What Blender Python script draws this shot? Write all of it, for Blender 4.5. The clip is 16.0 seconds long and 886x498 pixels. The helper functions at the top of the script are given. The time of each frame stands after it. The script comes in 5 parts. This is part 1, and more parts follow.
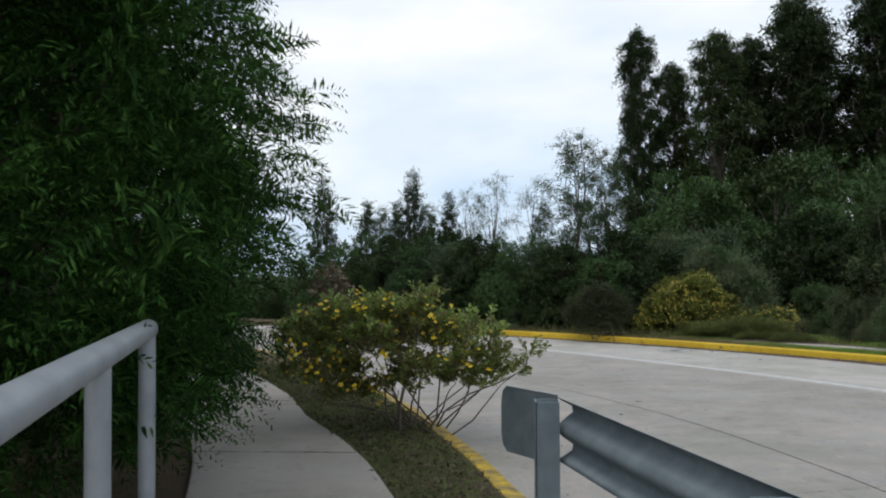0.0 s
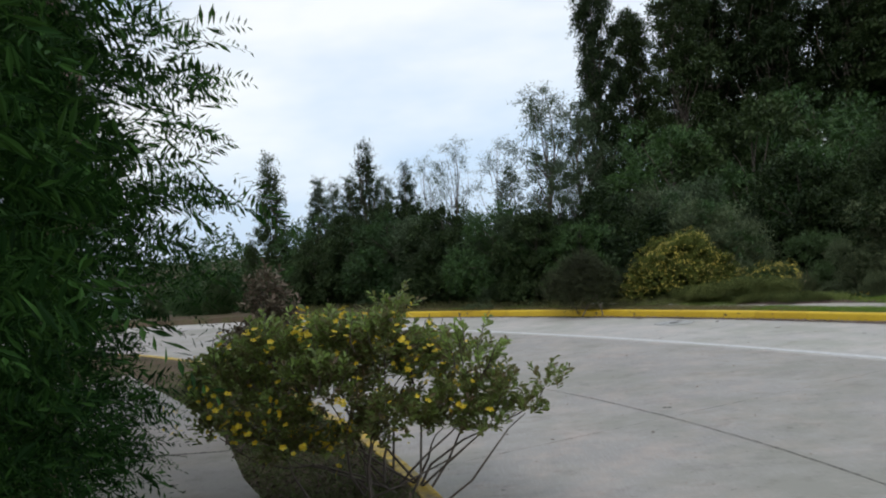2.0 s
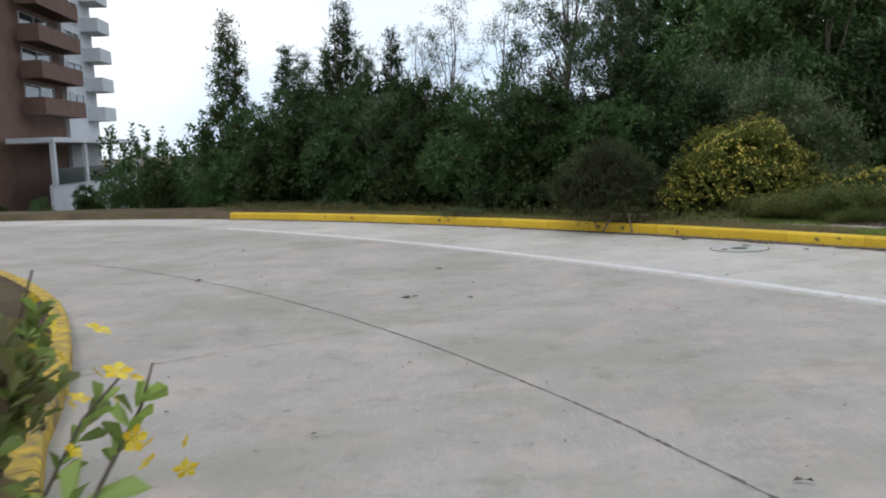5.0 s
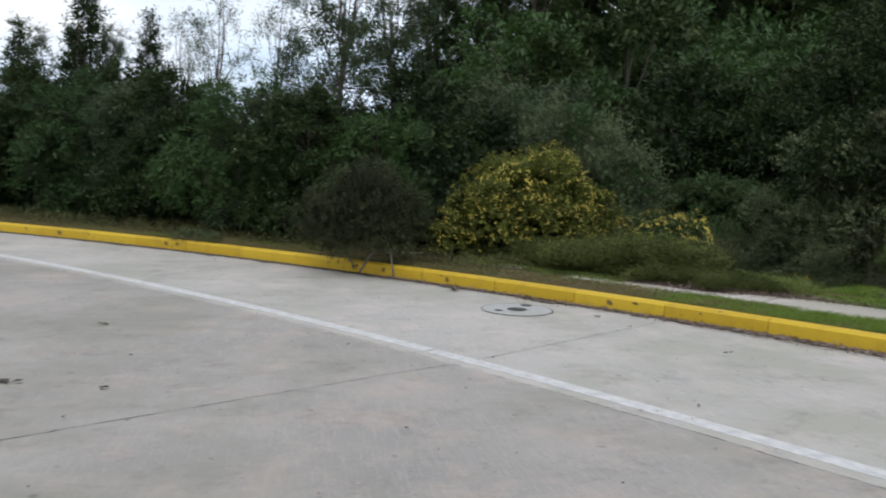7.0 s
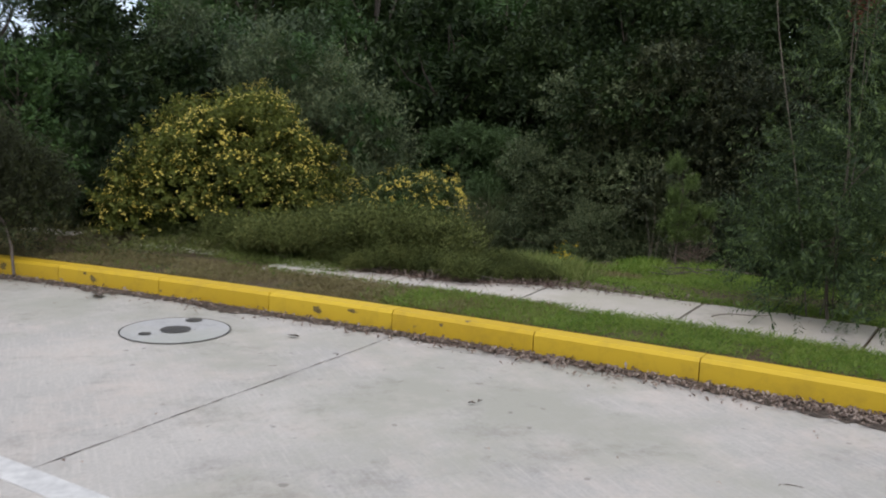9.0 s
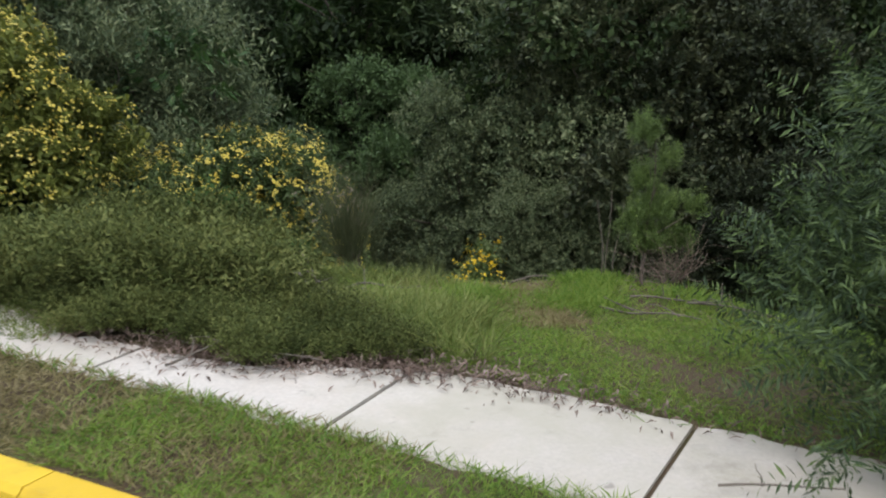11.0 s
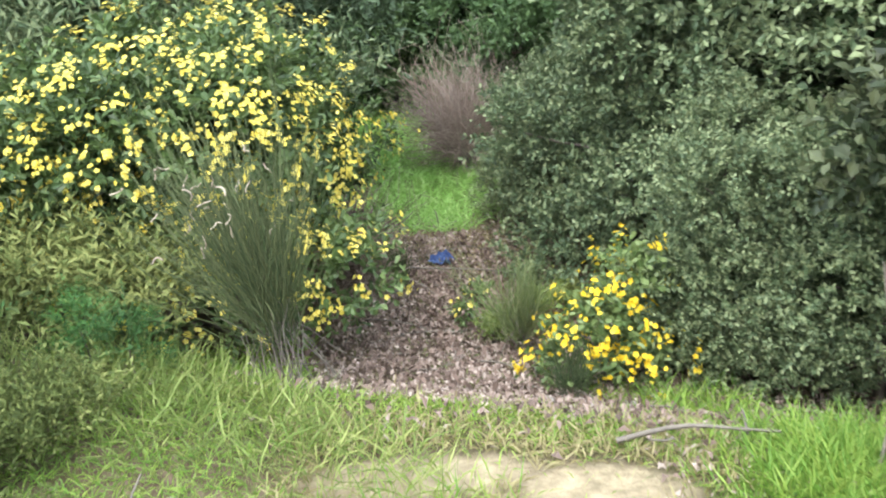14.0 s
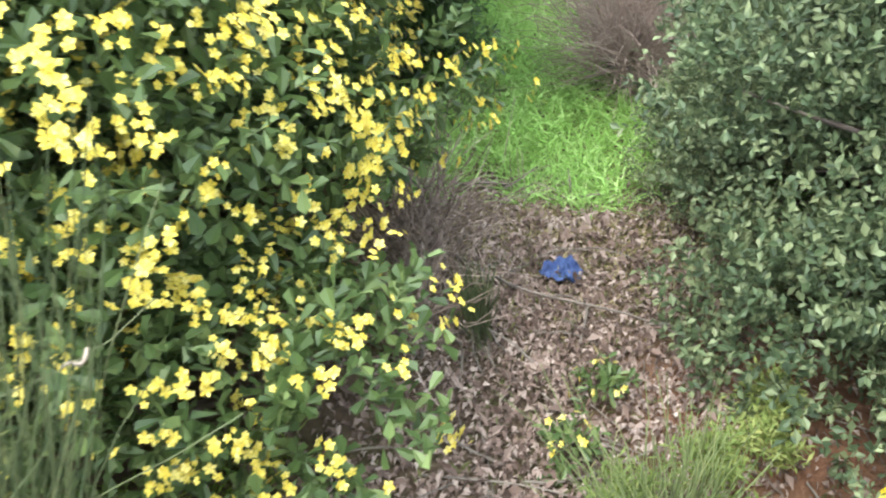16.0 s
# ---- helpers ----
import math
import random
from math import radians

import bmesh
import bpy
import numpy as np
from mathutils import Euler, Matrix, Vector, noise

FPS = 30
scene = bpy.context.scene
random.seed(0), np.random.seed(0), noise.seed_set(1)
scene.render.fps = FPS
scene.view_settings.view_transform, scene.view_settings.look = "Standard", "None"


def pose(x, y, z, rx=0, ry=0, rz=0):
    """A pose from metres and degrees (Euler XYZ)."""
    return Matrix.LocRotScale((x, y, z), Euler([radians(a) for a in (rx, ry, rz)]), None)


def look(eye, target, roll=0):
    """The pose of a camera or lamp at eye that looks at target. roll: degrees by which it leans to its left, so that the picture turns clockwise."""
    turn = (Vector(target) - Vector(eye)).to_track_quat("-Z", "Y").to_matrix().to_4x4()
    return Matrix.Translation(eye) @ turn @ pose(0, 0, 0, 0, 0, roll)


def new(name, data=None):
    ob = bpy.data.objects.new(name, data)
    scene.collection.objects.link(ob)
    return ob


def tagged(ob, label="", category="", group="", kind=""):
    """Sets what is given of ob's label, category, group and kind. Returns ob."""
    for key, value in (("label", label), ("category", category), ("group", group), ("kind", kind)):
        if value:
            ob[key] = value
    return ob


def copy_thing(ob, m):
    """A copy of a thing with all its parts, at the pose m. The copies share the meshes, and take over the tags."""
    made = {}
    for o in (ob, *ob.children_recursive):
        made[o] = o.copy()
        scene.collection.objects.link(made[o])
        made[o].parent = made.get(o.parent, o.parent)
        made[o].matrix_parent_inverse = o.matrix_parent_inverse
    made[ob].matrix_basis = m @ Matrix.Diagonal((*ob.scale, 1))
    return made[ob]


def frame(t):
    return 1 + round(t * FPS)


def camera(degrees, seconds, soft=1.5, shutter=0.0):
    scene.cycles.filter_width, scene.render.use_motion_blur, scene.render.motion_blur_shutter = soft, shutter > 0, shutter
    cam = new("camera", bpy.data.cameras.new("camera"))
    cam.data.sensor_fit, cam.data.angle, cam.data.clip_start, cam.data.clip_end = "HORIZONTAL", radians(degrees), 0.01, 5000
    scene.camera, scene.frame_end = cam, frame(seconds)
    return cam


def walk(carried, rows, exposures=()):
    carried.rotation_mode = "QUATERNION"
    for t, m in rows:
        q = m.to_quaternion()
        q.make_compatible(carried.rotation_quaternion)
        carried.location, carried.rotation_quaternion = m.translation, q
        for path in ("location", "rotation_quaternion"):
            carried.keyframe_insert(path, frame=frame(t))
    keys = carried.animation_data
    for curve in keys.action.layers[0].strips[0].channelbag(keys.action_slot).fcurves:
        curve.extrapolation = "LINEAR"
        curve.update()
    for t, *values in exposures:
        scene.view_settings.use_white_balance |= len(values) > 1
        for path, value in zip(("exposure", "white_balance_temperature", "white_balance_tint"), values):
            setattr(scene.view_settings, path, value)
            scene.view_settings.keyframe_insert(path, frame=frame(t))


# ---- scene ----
cam = camera(51.8, 16.0, soft=2.0, shutter=0.2)
PATH = [
    (0, (0.649, -1.782, 1.412), (0.525, 0.213, 1.465), -0.3),
    (0.5, (0.646, -1.285, 1.458), (0.609, 0.715, 1.459), -2.2),
    (1, (0.653, -0.690, 1.514), (0.732, 1.308, 1.502), -2.5),
    (1.5, (0.607, -0.253, 1.564), (0.613, 1.747, 1.558), -3.3),
    (2, (0.464, 0.310, 1.622), (0.428, 2.309, 1.601), -4.7),
    (2.5, (0.326, 0.990, 1.647), (0.265, 2.987, 1.570), -4.8),
    (3, (0.323, 1.837, 1.652), (0.283, 3.831, 1.507), -6.0),
    (3.5, (0.419, 2.823, 1.514), (0.411, 4.813, 1.313), -6.2),
    (4, (0.620, 3.768, 1.372), (0.615, 5.751, 1.118), -5.6),
    (4.2, (0.717, 4.060, 1.307), (0.697, 6.043, 1.048), -5.0),
    (6.3, (1.519, 6.584, 1.257), (1.439, 8.574, 1.073), 1.1),
    (6.5, (1.618, 6.872, 1.291), (1.656, 8.862, 1.096), 2.3),
    (7, (1.843, 7.432, 1.280), (2.179, 9.393, 1.074), 2.0),
    (7.5, (2.150, 7.970, 1.254), (2.662, 9.883, 0.974), 1.7),
    (8, (2.444, 8.552, 1.241), (3.096, 10.412, 0.900), 1.8),
    (8.5, (2.780, 9.067, 1.254), (3.524, 10.897, 0.945), 1.7),
    (9, (3.101, 9.657, 1.269), (3.900, 11.465, 0.967), 1.8),
    (9.5, (3.446, 10.232, 1.263), (4.311, 12.008, 0.947), 1.9),
    (10, (3.859, 10.845, 1.256), (4.773, 12.594, 0.927), 2.0),
    (10.2, (4.037, 11.060, 1.261), (4.959, 12.803, 0.927), 1.8),
    (12.3, (6.316, 13.632, 1.289), (6.935, 15.419, 0.639), 0.5),
    (12.5, (6.444, 13.814, 1.270), (7.029, 15.613, 0.621), -0.0),
    (13, (6.656, 14.180, 1.267), (7.134, 15.989, 0.563), -1.2),
    (13.5, (6.832, 14.523, 1.268), (7.190, 16.315, 0.453), -3.3),
    (14, (7.044, 14.912, 1.212), (7.214, 16.706, 0.343), -4.1),
    (14.5, (7.173, 15.409, 1.126), (7.157, 17.195, 0.227), -3.3),
    (15, (7.297, 15.824, 1.038), (7.031, 17.560, 0.081), -4.5),
    (15.5, (7.288, 16.268, 0.971), (6.988, 17.922, -0.112), -4.0),
    (16, (7.290, 16.627, 0.859), (7.114, 18.260, -0.283), -2.2),
]
walk(cam, [(t, look(eye, target, roll)) for t, eye, target, roll in PATH],
     [(0.0, 0.1, 6750, 11), (0.5, 0.1, 6700, 11), (1.0, 0.08, 6650, 11), (1.5, 0.02, 6600, 11), (2.5, 0.12, 6650, 11), (3.0, 0.16, 6700, 12), (3.5, 0.24, 6700, 12), (4.0, 0.44, 6800, 13), (6.5, 0.1, 6700, 12), (7.0, 0.26, 6750, 13),
      (7.5, 0.3, 6800, 14), (8.0, 0.12, 6800, 14), (8.5, 0.1, 6850, 15), (9.0, 0.38, 6850, 16), (10.0, 0.86, 6750, 17), (10.2, 0.9, 6750, 16), (11.5, 1.3, 6700, 13), (12.3, 2.62, 6550, 8), (13.0, 2.76, 6500, 9), (13.5, 2.78, 6500, 9), (14.5, 2.82, 6500, 11), (16.0, 3.08, 6550, 10)])

# ---- light: overcast sky with thin cloud ----
world = bpy.data.worlds.new("overcast")
scene.world = world
world.use_nodes = True
wn, wl = world.node_tree.nodes, world.node_tree.links
wn.clear()
w_out = wn.new("ShaderNodeOutputWorld")
w_mix = wn.new("ShaderNodeMixShader")
w_sky = wn.new("ShaderNodeTexSky")
w_sky.sky_type, w_sky.sun_disc = "NISHITA", False
w_sky.sun_elevation, w_sky.sun_rotation = radians(50), radians(200)
w_b1 = wn.new("ShaderNodeBackground")
w_b1.inputs["Strength"].default_value = 0.1
w_b2 = wn.new("ShaderNodeBackground")
w_b2.inputs["Strength"].default_value = 1.1
w_tc = wn.new("ShaderNodeTexCoord")
w_map = wn.new("ShaderNodeMapping")
w_map.inputs["Scale"].default_value = (1.0, 1.0, 2.6)
w_noise = wn.new("ShaderNodeTexNoise")
w_noise.inputs["Scale"].default_value = 2.2
w_noise.inputs["Detail"].default_value = 5
w_ramp = wn.new("ShaderNodeValToRGB")
w_ramp.color_ramp.elements[0].position, w_ramp.color_ramp.elements[0].color = 0.38, (0.56, 0.72, 0.92, 1)
w_ramp.color_ramp.elements[1].position, w_ramp.color_ramp.elements[1].color = 0.62, (0.93, 0.975, 1.0, 1)
w_mix.inputs[0].default_value = 0.85
wl.new(w_tc.outputs["Generated"], w_map.inputs["Vector"])
wl.new(w_map.outputs["Vector"], w_noise.inputs["Vector"])
wl.new(w_noise.outputs["Fac"], w_ramp.inputs["Fac"])
wl.new(w_ramp.outputs["Color"], w_b2.inputs["Color"])
wl.new(w_sky.outputs["Color"], w_b1.inputs["Color"])
wl.new(w_b1.outputs[0], w_mix.inputs[1])
wl.new(w_b2.outputs[0], w_mix.inputs[2])
wl.new(w_mix.outputs[0], w_out.inputs[0])

sun = new("sun", bpy.data.lights.new("sun", "SUN"))
sun.data.energy, sun.data.angle, sun.data.color = 0.6, radians(20), (1.0, 0.96, 0.9)
sun.matrix_world = look((-6, -14, 24), (0, 0, 0))


# ---- materials ----
def mat_base(name, rough=0.8, spec=0.3):
    m = bpy.data.materials.new(name)
    m.use_nodes = True
    b = m.node_tree.nodes["Principled BSDF"]
    b.inputs["Roughness"].default_value = rough
    b.inputs["Specular IOR Level"].default_value = spec
    return m, m.node_tree.nodes, m.node_tree.links, b


def node(ns, kind, **kw):
    n = ns.new(kind)
    for k, v in kw.items():
        n.inputs[k].default_value = v
    return n


def ramp(ns, stops):
    r = ns.new("ShaderNodeValToRGB")
    els = r.color_ramp.elements
    while len(els) < len(stops):
        els.new(0.5)
    for e, (p, c) in zip(els, stops):
        e.position, e.color = p, (*c, 1)
    return r


def mixrgb(ns, ls, fac, a, b, mode="MIX"):
    """A colour mix; fac, a and b are sockets or values."""
    m = ns.new("ShaderNodeMix")
    m.data_type, m.blend_type = "RGBA", mode
    for sock, v in ((m.inputs[0], fac), (m.inputs[6], a), (m.inputs[7], b)):
        if hasattr(v, "is_output"):
            ls.new(v, sock)
        elif isinstance(v, tuple):
            sock.default_value = (*v, 1)
        else:
            sock.default_value = v
    return m.outputs[2]


def noise_tex(ns, ls, scale, detail=4, rough=0.6, coord="Object", stretch=None):
    tc = ns.new("ShaderNodeTexCoord")
    n = node(ns, "ShaderNodeTexNoise", Scale=scale, Detail=detail, Roughness=rough)
    src = tc.outputs[coord]
    if stretch:
        mp = ns.new("ShaderNodeMapping")
        mp.inputs["Scale"].default_value = stretch
        ls.new(src, mp.inputs["Vector"])
        src = mp.outputs["Vector"]
    ls.new(src, n.inputs["Vector"])
    return n.outputs["Fac"]


def bump(ns, ls, bsdf, height, strength, dist=0.01):
    bp = node(ns, "ShaderNodeBump", Strength=strength, Distance=dist)
    ls.new(height, bp.inputs["Height"])
    ls.new(bp.outputs["Normal"], bsdf.inputs["Normal"])


def leaf_material(name, dark, mid, light, rough=0.5, trans=0.25, spec=0.35):
    """Leaves: each one its own shade, with slower patches over the crown; some light passes through."""
    m, ns, ls, b = mat_base(name, rough, spec)
    geo = ns.new("ShaderNodeNewGeometry")
    patch = noise_tex(ns, ls, 1.6, 3)
    add = ns.new("ShaderNodeMath")
    add.operation = "MULTIPLY_ADD"
    add.inputs[1].default_value, add.inputs[2].default_value = 0.55, 0.0
    ls.new(geo.outputs["Random Per Island"], add.inputs[0])
    add2 = ns.new("ShaderNodeMath")
    add2.operation = "MULTIPLY_ADD"
    add2.inputs[1].default_value = 0.55
    ls.new(patch, add2.inputs[0])
    ls.new(add.outputs[0], add2.inputs[2])
    oi = ns.new("ShaderNodeObjectInfo")
    add3 = ns.new("ShaderNodeMath")
    add3.operation = "MULTIPLY_ADD"
    add3.inputs[1].default_value = 0.34
    ls.new(oi.outputs["Random"], add3.inputs[0])
    ls.new(add2.outputs[0], add3.inputs[2])
    rp = ramp(ns, [(0.3, dark), (0.68, mid), (1.0, light)])
    ls.new(add3.outputs[0], rp.inputs["Fac"])
    ls.new(rp.outputs["Color"], b.inputs["Base Color"])
    tr = ns.new("ShaderNodeBsdfTranslucent")
    ls.new(mixrgb(ns, ls, 0.5, rp.outputs["Color"], light), tr.inputs["Color"])
    mx = ns.new("ShaderNodeMixShader")
    mx.inputs[0].default_value = trans
    ls.new(b.outputs[0], mx.inputs[1])
    ls.new(tr.outputs[0], mx.inputs[2])
    ls.new(mx.outputs[0], ns["Material Output"].inputs["Surface"])
    return m


def plain_material(name, a, b_, scale=8.0, rough=0.8, metal=0.0, bump_k=0.3, spec=0.3, stretch=None):
    m, ns, ls, b = mat_base(name, rough, spec)
    b.inputs["Metallic"].default_value = metal
    n1 = noise_tex(ns, ls, scale, 6, stretch=stretch)
    rp = ramp(ns, [(0.3, a), (0.7, b_)])
    ls.new(n1, rp.inputs["Fac"])
    ls.new(rp.outputs["Color"], b.inputs["Base Color"])
    if bump_k:
        bump(ns, ls, b, noise_tex(ns, ls, scale * 6, 4, stretch=stretch), bump_k)
    return m


def concrete_material(name, low, high, warm, streak=0.0):
    m, ns, ls, b = mat_base(name, 0.85, 0.3)
    big = noise_tex(ns, ls, 0.7, 5)
    rp = ramp(ns, [(0.3, low), (0.7, high)])
    ls.new(big, rp.inputs["Fac"])
    fine = noise_tex(ns, ls, 60, 5, 0.7)
    c = mixrgb(ns, ls, 0.35, rp.outputs["Color"], ramp_of(ns, ls, fine, [(0.35, (0.55, 0.55, 0.55)), (0.65, (1, 1, 1))]), "MULTIPLY")
    pat = noise_tex(ns, ls, 1.9, 6, 0.75)
    c = mixrgb(ns, ls, ramp_of(ns, ls, pat, [(0.47, (0, 0, 0)), (0.66, (0.7, 0.7, 0.7))]), c, warm)
    if streak:
        st = noise_tex(ns, ls, 7.0, 4, 0.6, stretch=(9.0, 0.7, 1.0))
        c = mixrgb(ns, ls, ramp_of(ns, ls, st, [(0.5, (0, 0, 0)), (0.7, (streak, streak, streak))]), c, high)
    dull = noise_tex(ns, ls, 0.55, 7, 0.72)
    c = mixrgb(ns, ls, ramp_of(ns, ls, dull, [(0.46, (0, 0, 0)), (0.6, (0.9, 0.9, 0.9))]), c, tuple(v * k for v, k in zip(low, (0.88, 0.90, 0.82))))
    stain = noise_tex(ns, ls, 2.6, 8, 0.8)
    c = mixrgb(ns, ls, 0.8, c, ramp_of(ns, ls, stain, [(0.32, (0.70, 0.69, 0.68)), (0.47, (1, 1, 1))]), "MULTIPLY")
    spots = noise_tex(ns, ls, 14, 2, 0.4)
    c = mixrgb(ns, ls, ramp_of(ns, ls, spots, [(0.70, (0, 0, 0)), (0.76, (0.45, 0.45, 0.45))]), c, (0.10, 0.09, 0.08))
    ls.new(c, b.inputs["Base Color"])
    bump(ns, ls, b, fine, 0.25, 0.004)
    return m


def ramp_of(ns, ls, socket, stops):
    r = ramp(ns, stops)
    ls.new(socket, r.inputs["Fac"])
    return r.outputs["Color"]


M_ROAD = concrete_material("road_concrete", (0.325, 0.305, 0.288), (0.42, 0.392, 0.362), (0.46, 0.375, 0.325), 0.6)
# a lighter tone of the concrete for the lane along the far kerb
M_ROAD_FAR = concrete_material("far_lane_concrete", (0.42, 0.40, 0.378), (0.545, 0.512, 0.475), (0.56, 0.49, 0.44), 0.6)
M_WALK = concrete_material("walk_concrete", (0.47, 0.43, 0.39), (0.61, 0.565, 0.515), (0.50, 0.44, 0.38))
M_PATH = concrete_material("path_concrete", (0.31, 0.282, 0.255), (0.44, 0.40, 0.36), (0.36, 0.31, 0.265))


def kerb_material(name, lo, hi):
    m, ns, ls, b = mat_base(name, 0.6, 0.35)
    oi = ns.new("ShaderNodeObjectInfo")
    base = ramp_of(ns, ls, oi.outputs["Random"], [(0.0, (0.56, 0.36, 0.02)), (1.0, (0.64, 0.43, 0.03))])
    dirt = noise_tex(ns, ls, 5, 6, 0.7)
    c = mixrgb(ns, ls, ramp_of(ns, ls, dirt, [(0.5, (0, 0, 0)), (0.75, (0.5, 0.5, 0.5))]), base, (0.34, 0.22, 0.03))
    chip = noise_tex(ns, ls, 9, 3, 0.5)
    c = mixrgb(ns, ls, ramp_of(ns, ls, chip, [(lo, (0, 0, 0)), (hi, (1, 1, 1))]), c, (0.17, 0.125, 0.06))
    ls.new(c, b.inputs["Base Color"])
    bump(ns, ls, b, noise_tex(ns, ls, 40, 4), 0.3, 0.004)
    return m


M_KERB = kerb_material("yellow_kerb_paint", 0.70, 0.73)
M_PAINT = plain_material("road_paint", (0.46, 0.455, 0.45), (0.68, 0.67, 0.655), 14, 0.7, 0, 0.2)


def soil_material():
    m, ns, ls, b = mat_base("ground_soil", 0.95, 0.15)
    n1 = noise_tex(ns, ls, 0.9, 6, 0.65)
    c = ramp_of(ns, ls, n1, [(0.3, (0.07, 0.05, 0.035)), (0.5, (0.12, 0.09, 0.06)), (0.7, (0.16, 0.125, 0.08))])
    n2 = noise_tex(ns, ls, 2.3, 5, 0.7)
    c = mixrgb(ns, ls, ramp_of(ns, ls, n2, [(0.48, (0, 0, 0)), (0.66, (0.7, 0.7, 0.7))]), c, (0.07, 0.085, 0.025))
    n3 = noise_tex(ns, ls, 45, 5, 0.75)
    c = mixrgb(ns, ls, 0.6, c, ramp_of(ns, ls, n3, [(0.3, (0.45, 0.42, 0.4)), (0.7, (1.2, 1.15, 1.1))]), "MULTIPLY")
    edge = noise_tex(ns, ls, 9, 5, 0.65)
    sand = ramp_of(ns, ls, noise_tex(ns, ls, 30, 4), [(0.3, (0.19, 0.15, 0.095)), (0.7, (0.38, 0.31, 0.20))])
    tc = ns.new("ShaderNodeTexCoord")
    for x, y, rx, ry in ((7.12, 16.43, 0.28, 0.10), (7.46, 16.32, 0.20, 0.14), (7.40, 15.77, 0.12, 0.12), (7.22, 15.55, 0.10, 0.15), (6.6, 16.2, 0.26, 0.13)):
        mp = ns.new("ShaderNodeMapping")
        mp.inputs["Location"].default_value = (-x / rx, -y / ry, 0)
        mp.inputs["Scale"].default_value = (1 / rx, 1 / ry, 0)
        ls.new(tc.outputs["Object"], mp.inputs["Vector"])
        ln = ns.new("ShaderNodeVectorMath")
        ln.operation = "LENGTH"
        ls.new(mp.outputs["Vector"], ln.inputs[0])
        ad = ns.new("ShaderNodeMath")
        ad.operation = "MULTIPLY_ADD"
        ad.inputs[1].default_value = 1.3
        ls.new(edge, ad.inputs[0])
        ls.new(ln.outputs["Value"], ad.inputs[2])
        half = ns.new("ShaderNodeMath")
        half.operation = "MULTIPLY"
        half.inputs[1].default_value = 0.4
        ls.new(ad.outputs[0], half.inputs[0])
        c = mixrgb(ns, ls, ramp_of(ns, ls, half.outputs[0], [(0.52, (1, 1, 1)), (0.74, (0, 0, 0))]), c, sand)
    red = ramp_of(ns, ls, noise_tex(ns, ls, 22, 5, 0.7), [(0.3, (0.11, 0.05, 0.03)), (0.7, (0.23, 0.125, 0.075))])
    near_trail = ns.new("ShaderNodeVectorMath")
    near_trail.operation = "DISTANCE"
    near_trail.inputs[1].default_value = (7.88, 18.2, -0.6)
    ls.new(tc.outputs["Object"], near_trail.inputs[0])
    c = mixrgb(ns, ls, ramp_of(ns, ls, near_trail.outputs["Value"], [(0.22, (1, 1, 1)), (0.5, (0, 0, 0))]), c, red)
    ls.new(c, b.inputs["Base Color"])
    bump(ns, ls, b, n3, 0.8, 0.02)
    return m


M_SOIL = soil_material()
M_BARK = plain_material("bark", (0.07, 0.055, 0.045), (0.17, 0.14, 0.115), 9, 0.9, 0, 0.6, stretch=(1, 1, 0.25))
M_TWIG = plain_material("pale_twig", (0.10, 0.085, 0.07), (0.20, 0.17, 0.14), 12, 0.9, 0, 0.4)
M_STEEL = plain_material("galvanised_steel", (0.13, 0.165, 0.185), (0.22, 0.265, 0.285), 6, 0.6, 0.3, 0.1)
M_RAIL = plain_material("grey_painted_tube", (0.22, 0.24, 0.26), (0.33, 0.35, 0.37), 5, 0.5, 0.2, 0.1)

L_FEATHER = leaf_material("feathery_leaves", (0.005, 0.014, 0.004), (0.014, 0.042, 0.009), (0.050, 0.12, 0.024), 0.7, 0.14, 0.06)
L_DARK = leaf_material("dark_leaves", (0.009, 0.019, 0.007), (0.023, 0.042, 0.013), (0.056, 0.085, 0.028), 0.55, 0.15, 0.18)
L_GREEN = leaf_material("mid_leaves", (0.018, 0.045, 0.012), (0.034, 0.080, 0.020), (0.065, 0.13, 0.03), 0.55, 0.2)
L_GREY = leaf_material("grey_green_leaves", (0.021, 0.035, 0.018), (0.066, 0.098, 0.045), (0.20, 0.235, 0.118), 0.5, 0.2, 0.25)
L_OLIVE = leaf_material("olive_leaves", (0.045, 0.050, 0.018), (0.085, 0.090, 0.030), (0.14, 0.14, 0.05), 0.6, 0.2)
L_GRASS = leaf_material("grass_blades", (0.050, 0.125, 0.013), (0.108, 0.215, 0.028), (0.25, 0.34, 0.065), 0.6, 0.35)
L_DRY = leaf_material("dry_leaves", (0.066, 0.044, 0.034), (0.18, 0.125, 0.10), (0.42, 0.345, 0.295), 0.8, 0.05)
L_PETAL = leaf_material("yellow_petals", (0.54, 0.40, 0.035), (0.68, 0.55, 0.09), (0.78, 0.68, 0.24), 0.6, 0.3)


# ---- mesh helpers ----
def mesh_np(name, V, F, mats, smooth=False):
    """A mesh from arrays: V (n, 3), F (m, 3 or 4)."""
    me = bpy.data.meshes.new(name)
    V, F = np.asarray(V, np.float32), np.asarray(F, np.int32)
    k = F.shape[1]
    me.vertices.add(len(V))
    me.vertices.foreach_set("co", V.ravel())
    me.loops.add(F.size)
    me.loops.foreach_set("vertex_index", F.ravel())
    me.polygons.add(len(F))
    me.polygons.foreach_set("loop_start", np.arange(0, F.size, k, dtype=np.int32))
    me.polygons.foreach_set("use_smooth", np.full(len(F), smooth, bool))
    me.update(calc_edges=True)
    for m in mats if isinstance(mats, (list, tuple)) else [mats]:
        me.materials.append(m)
    return me


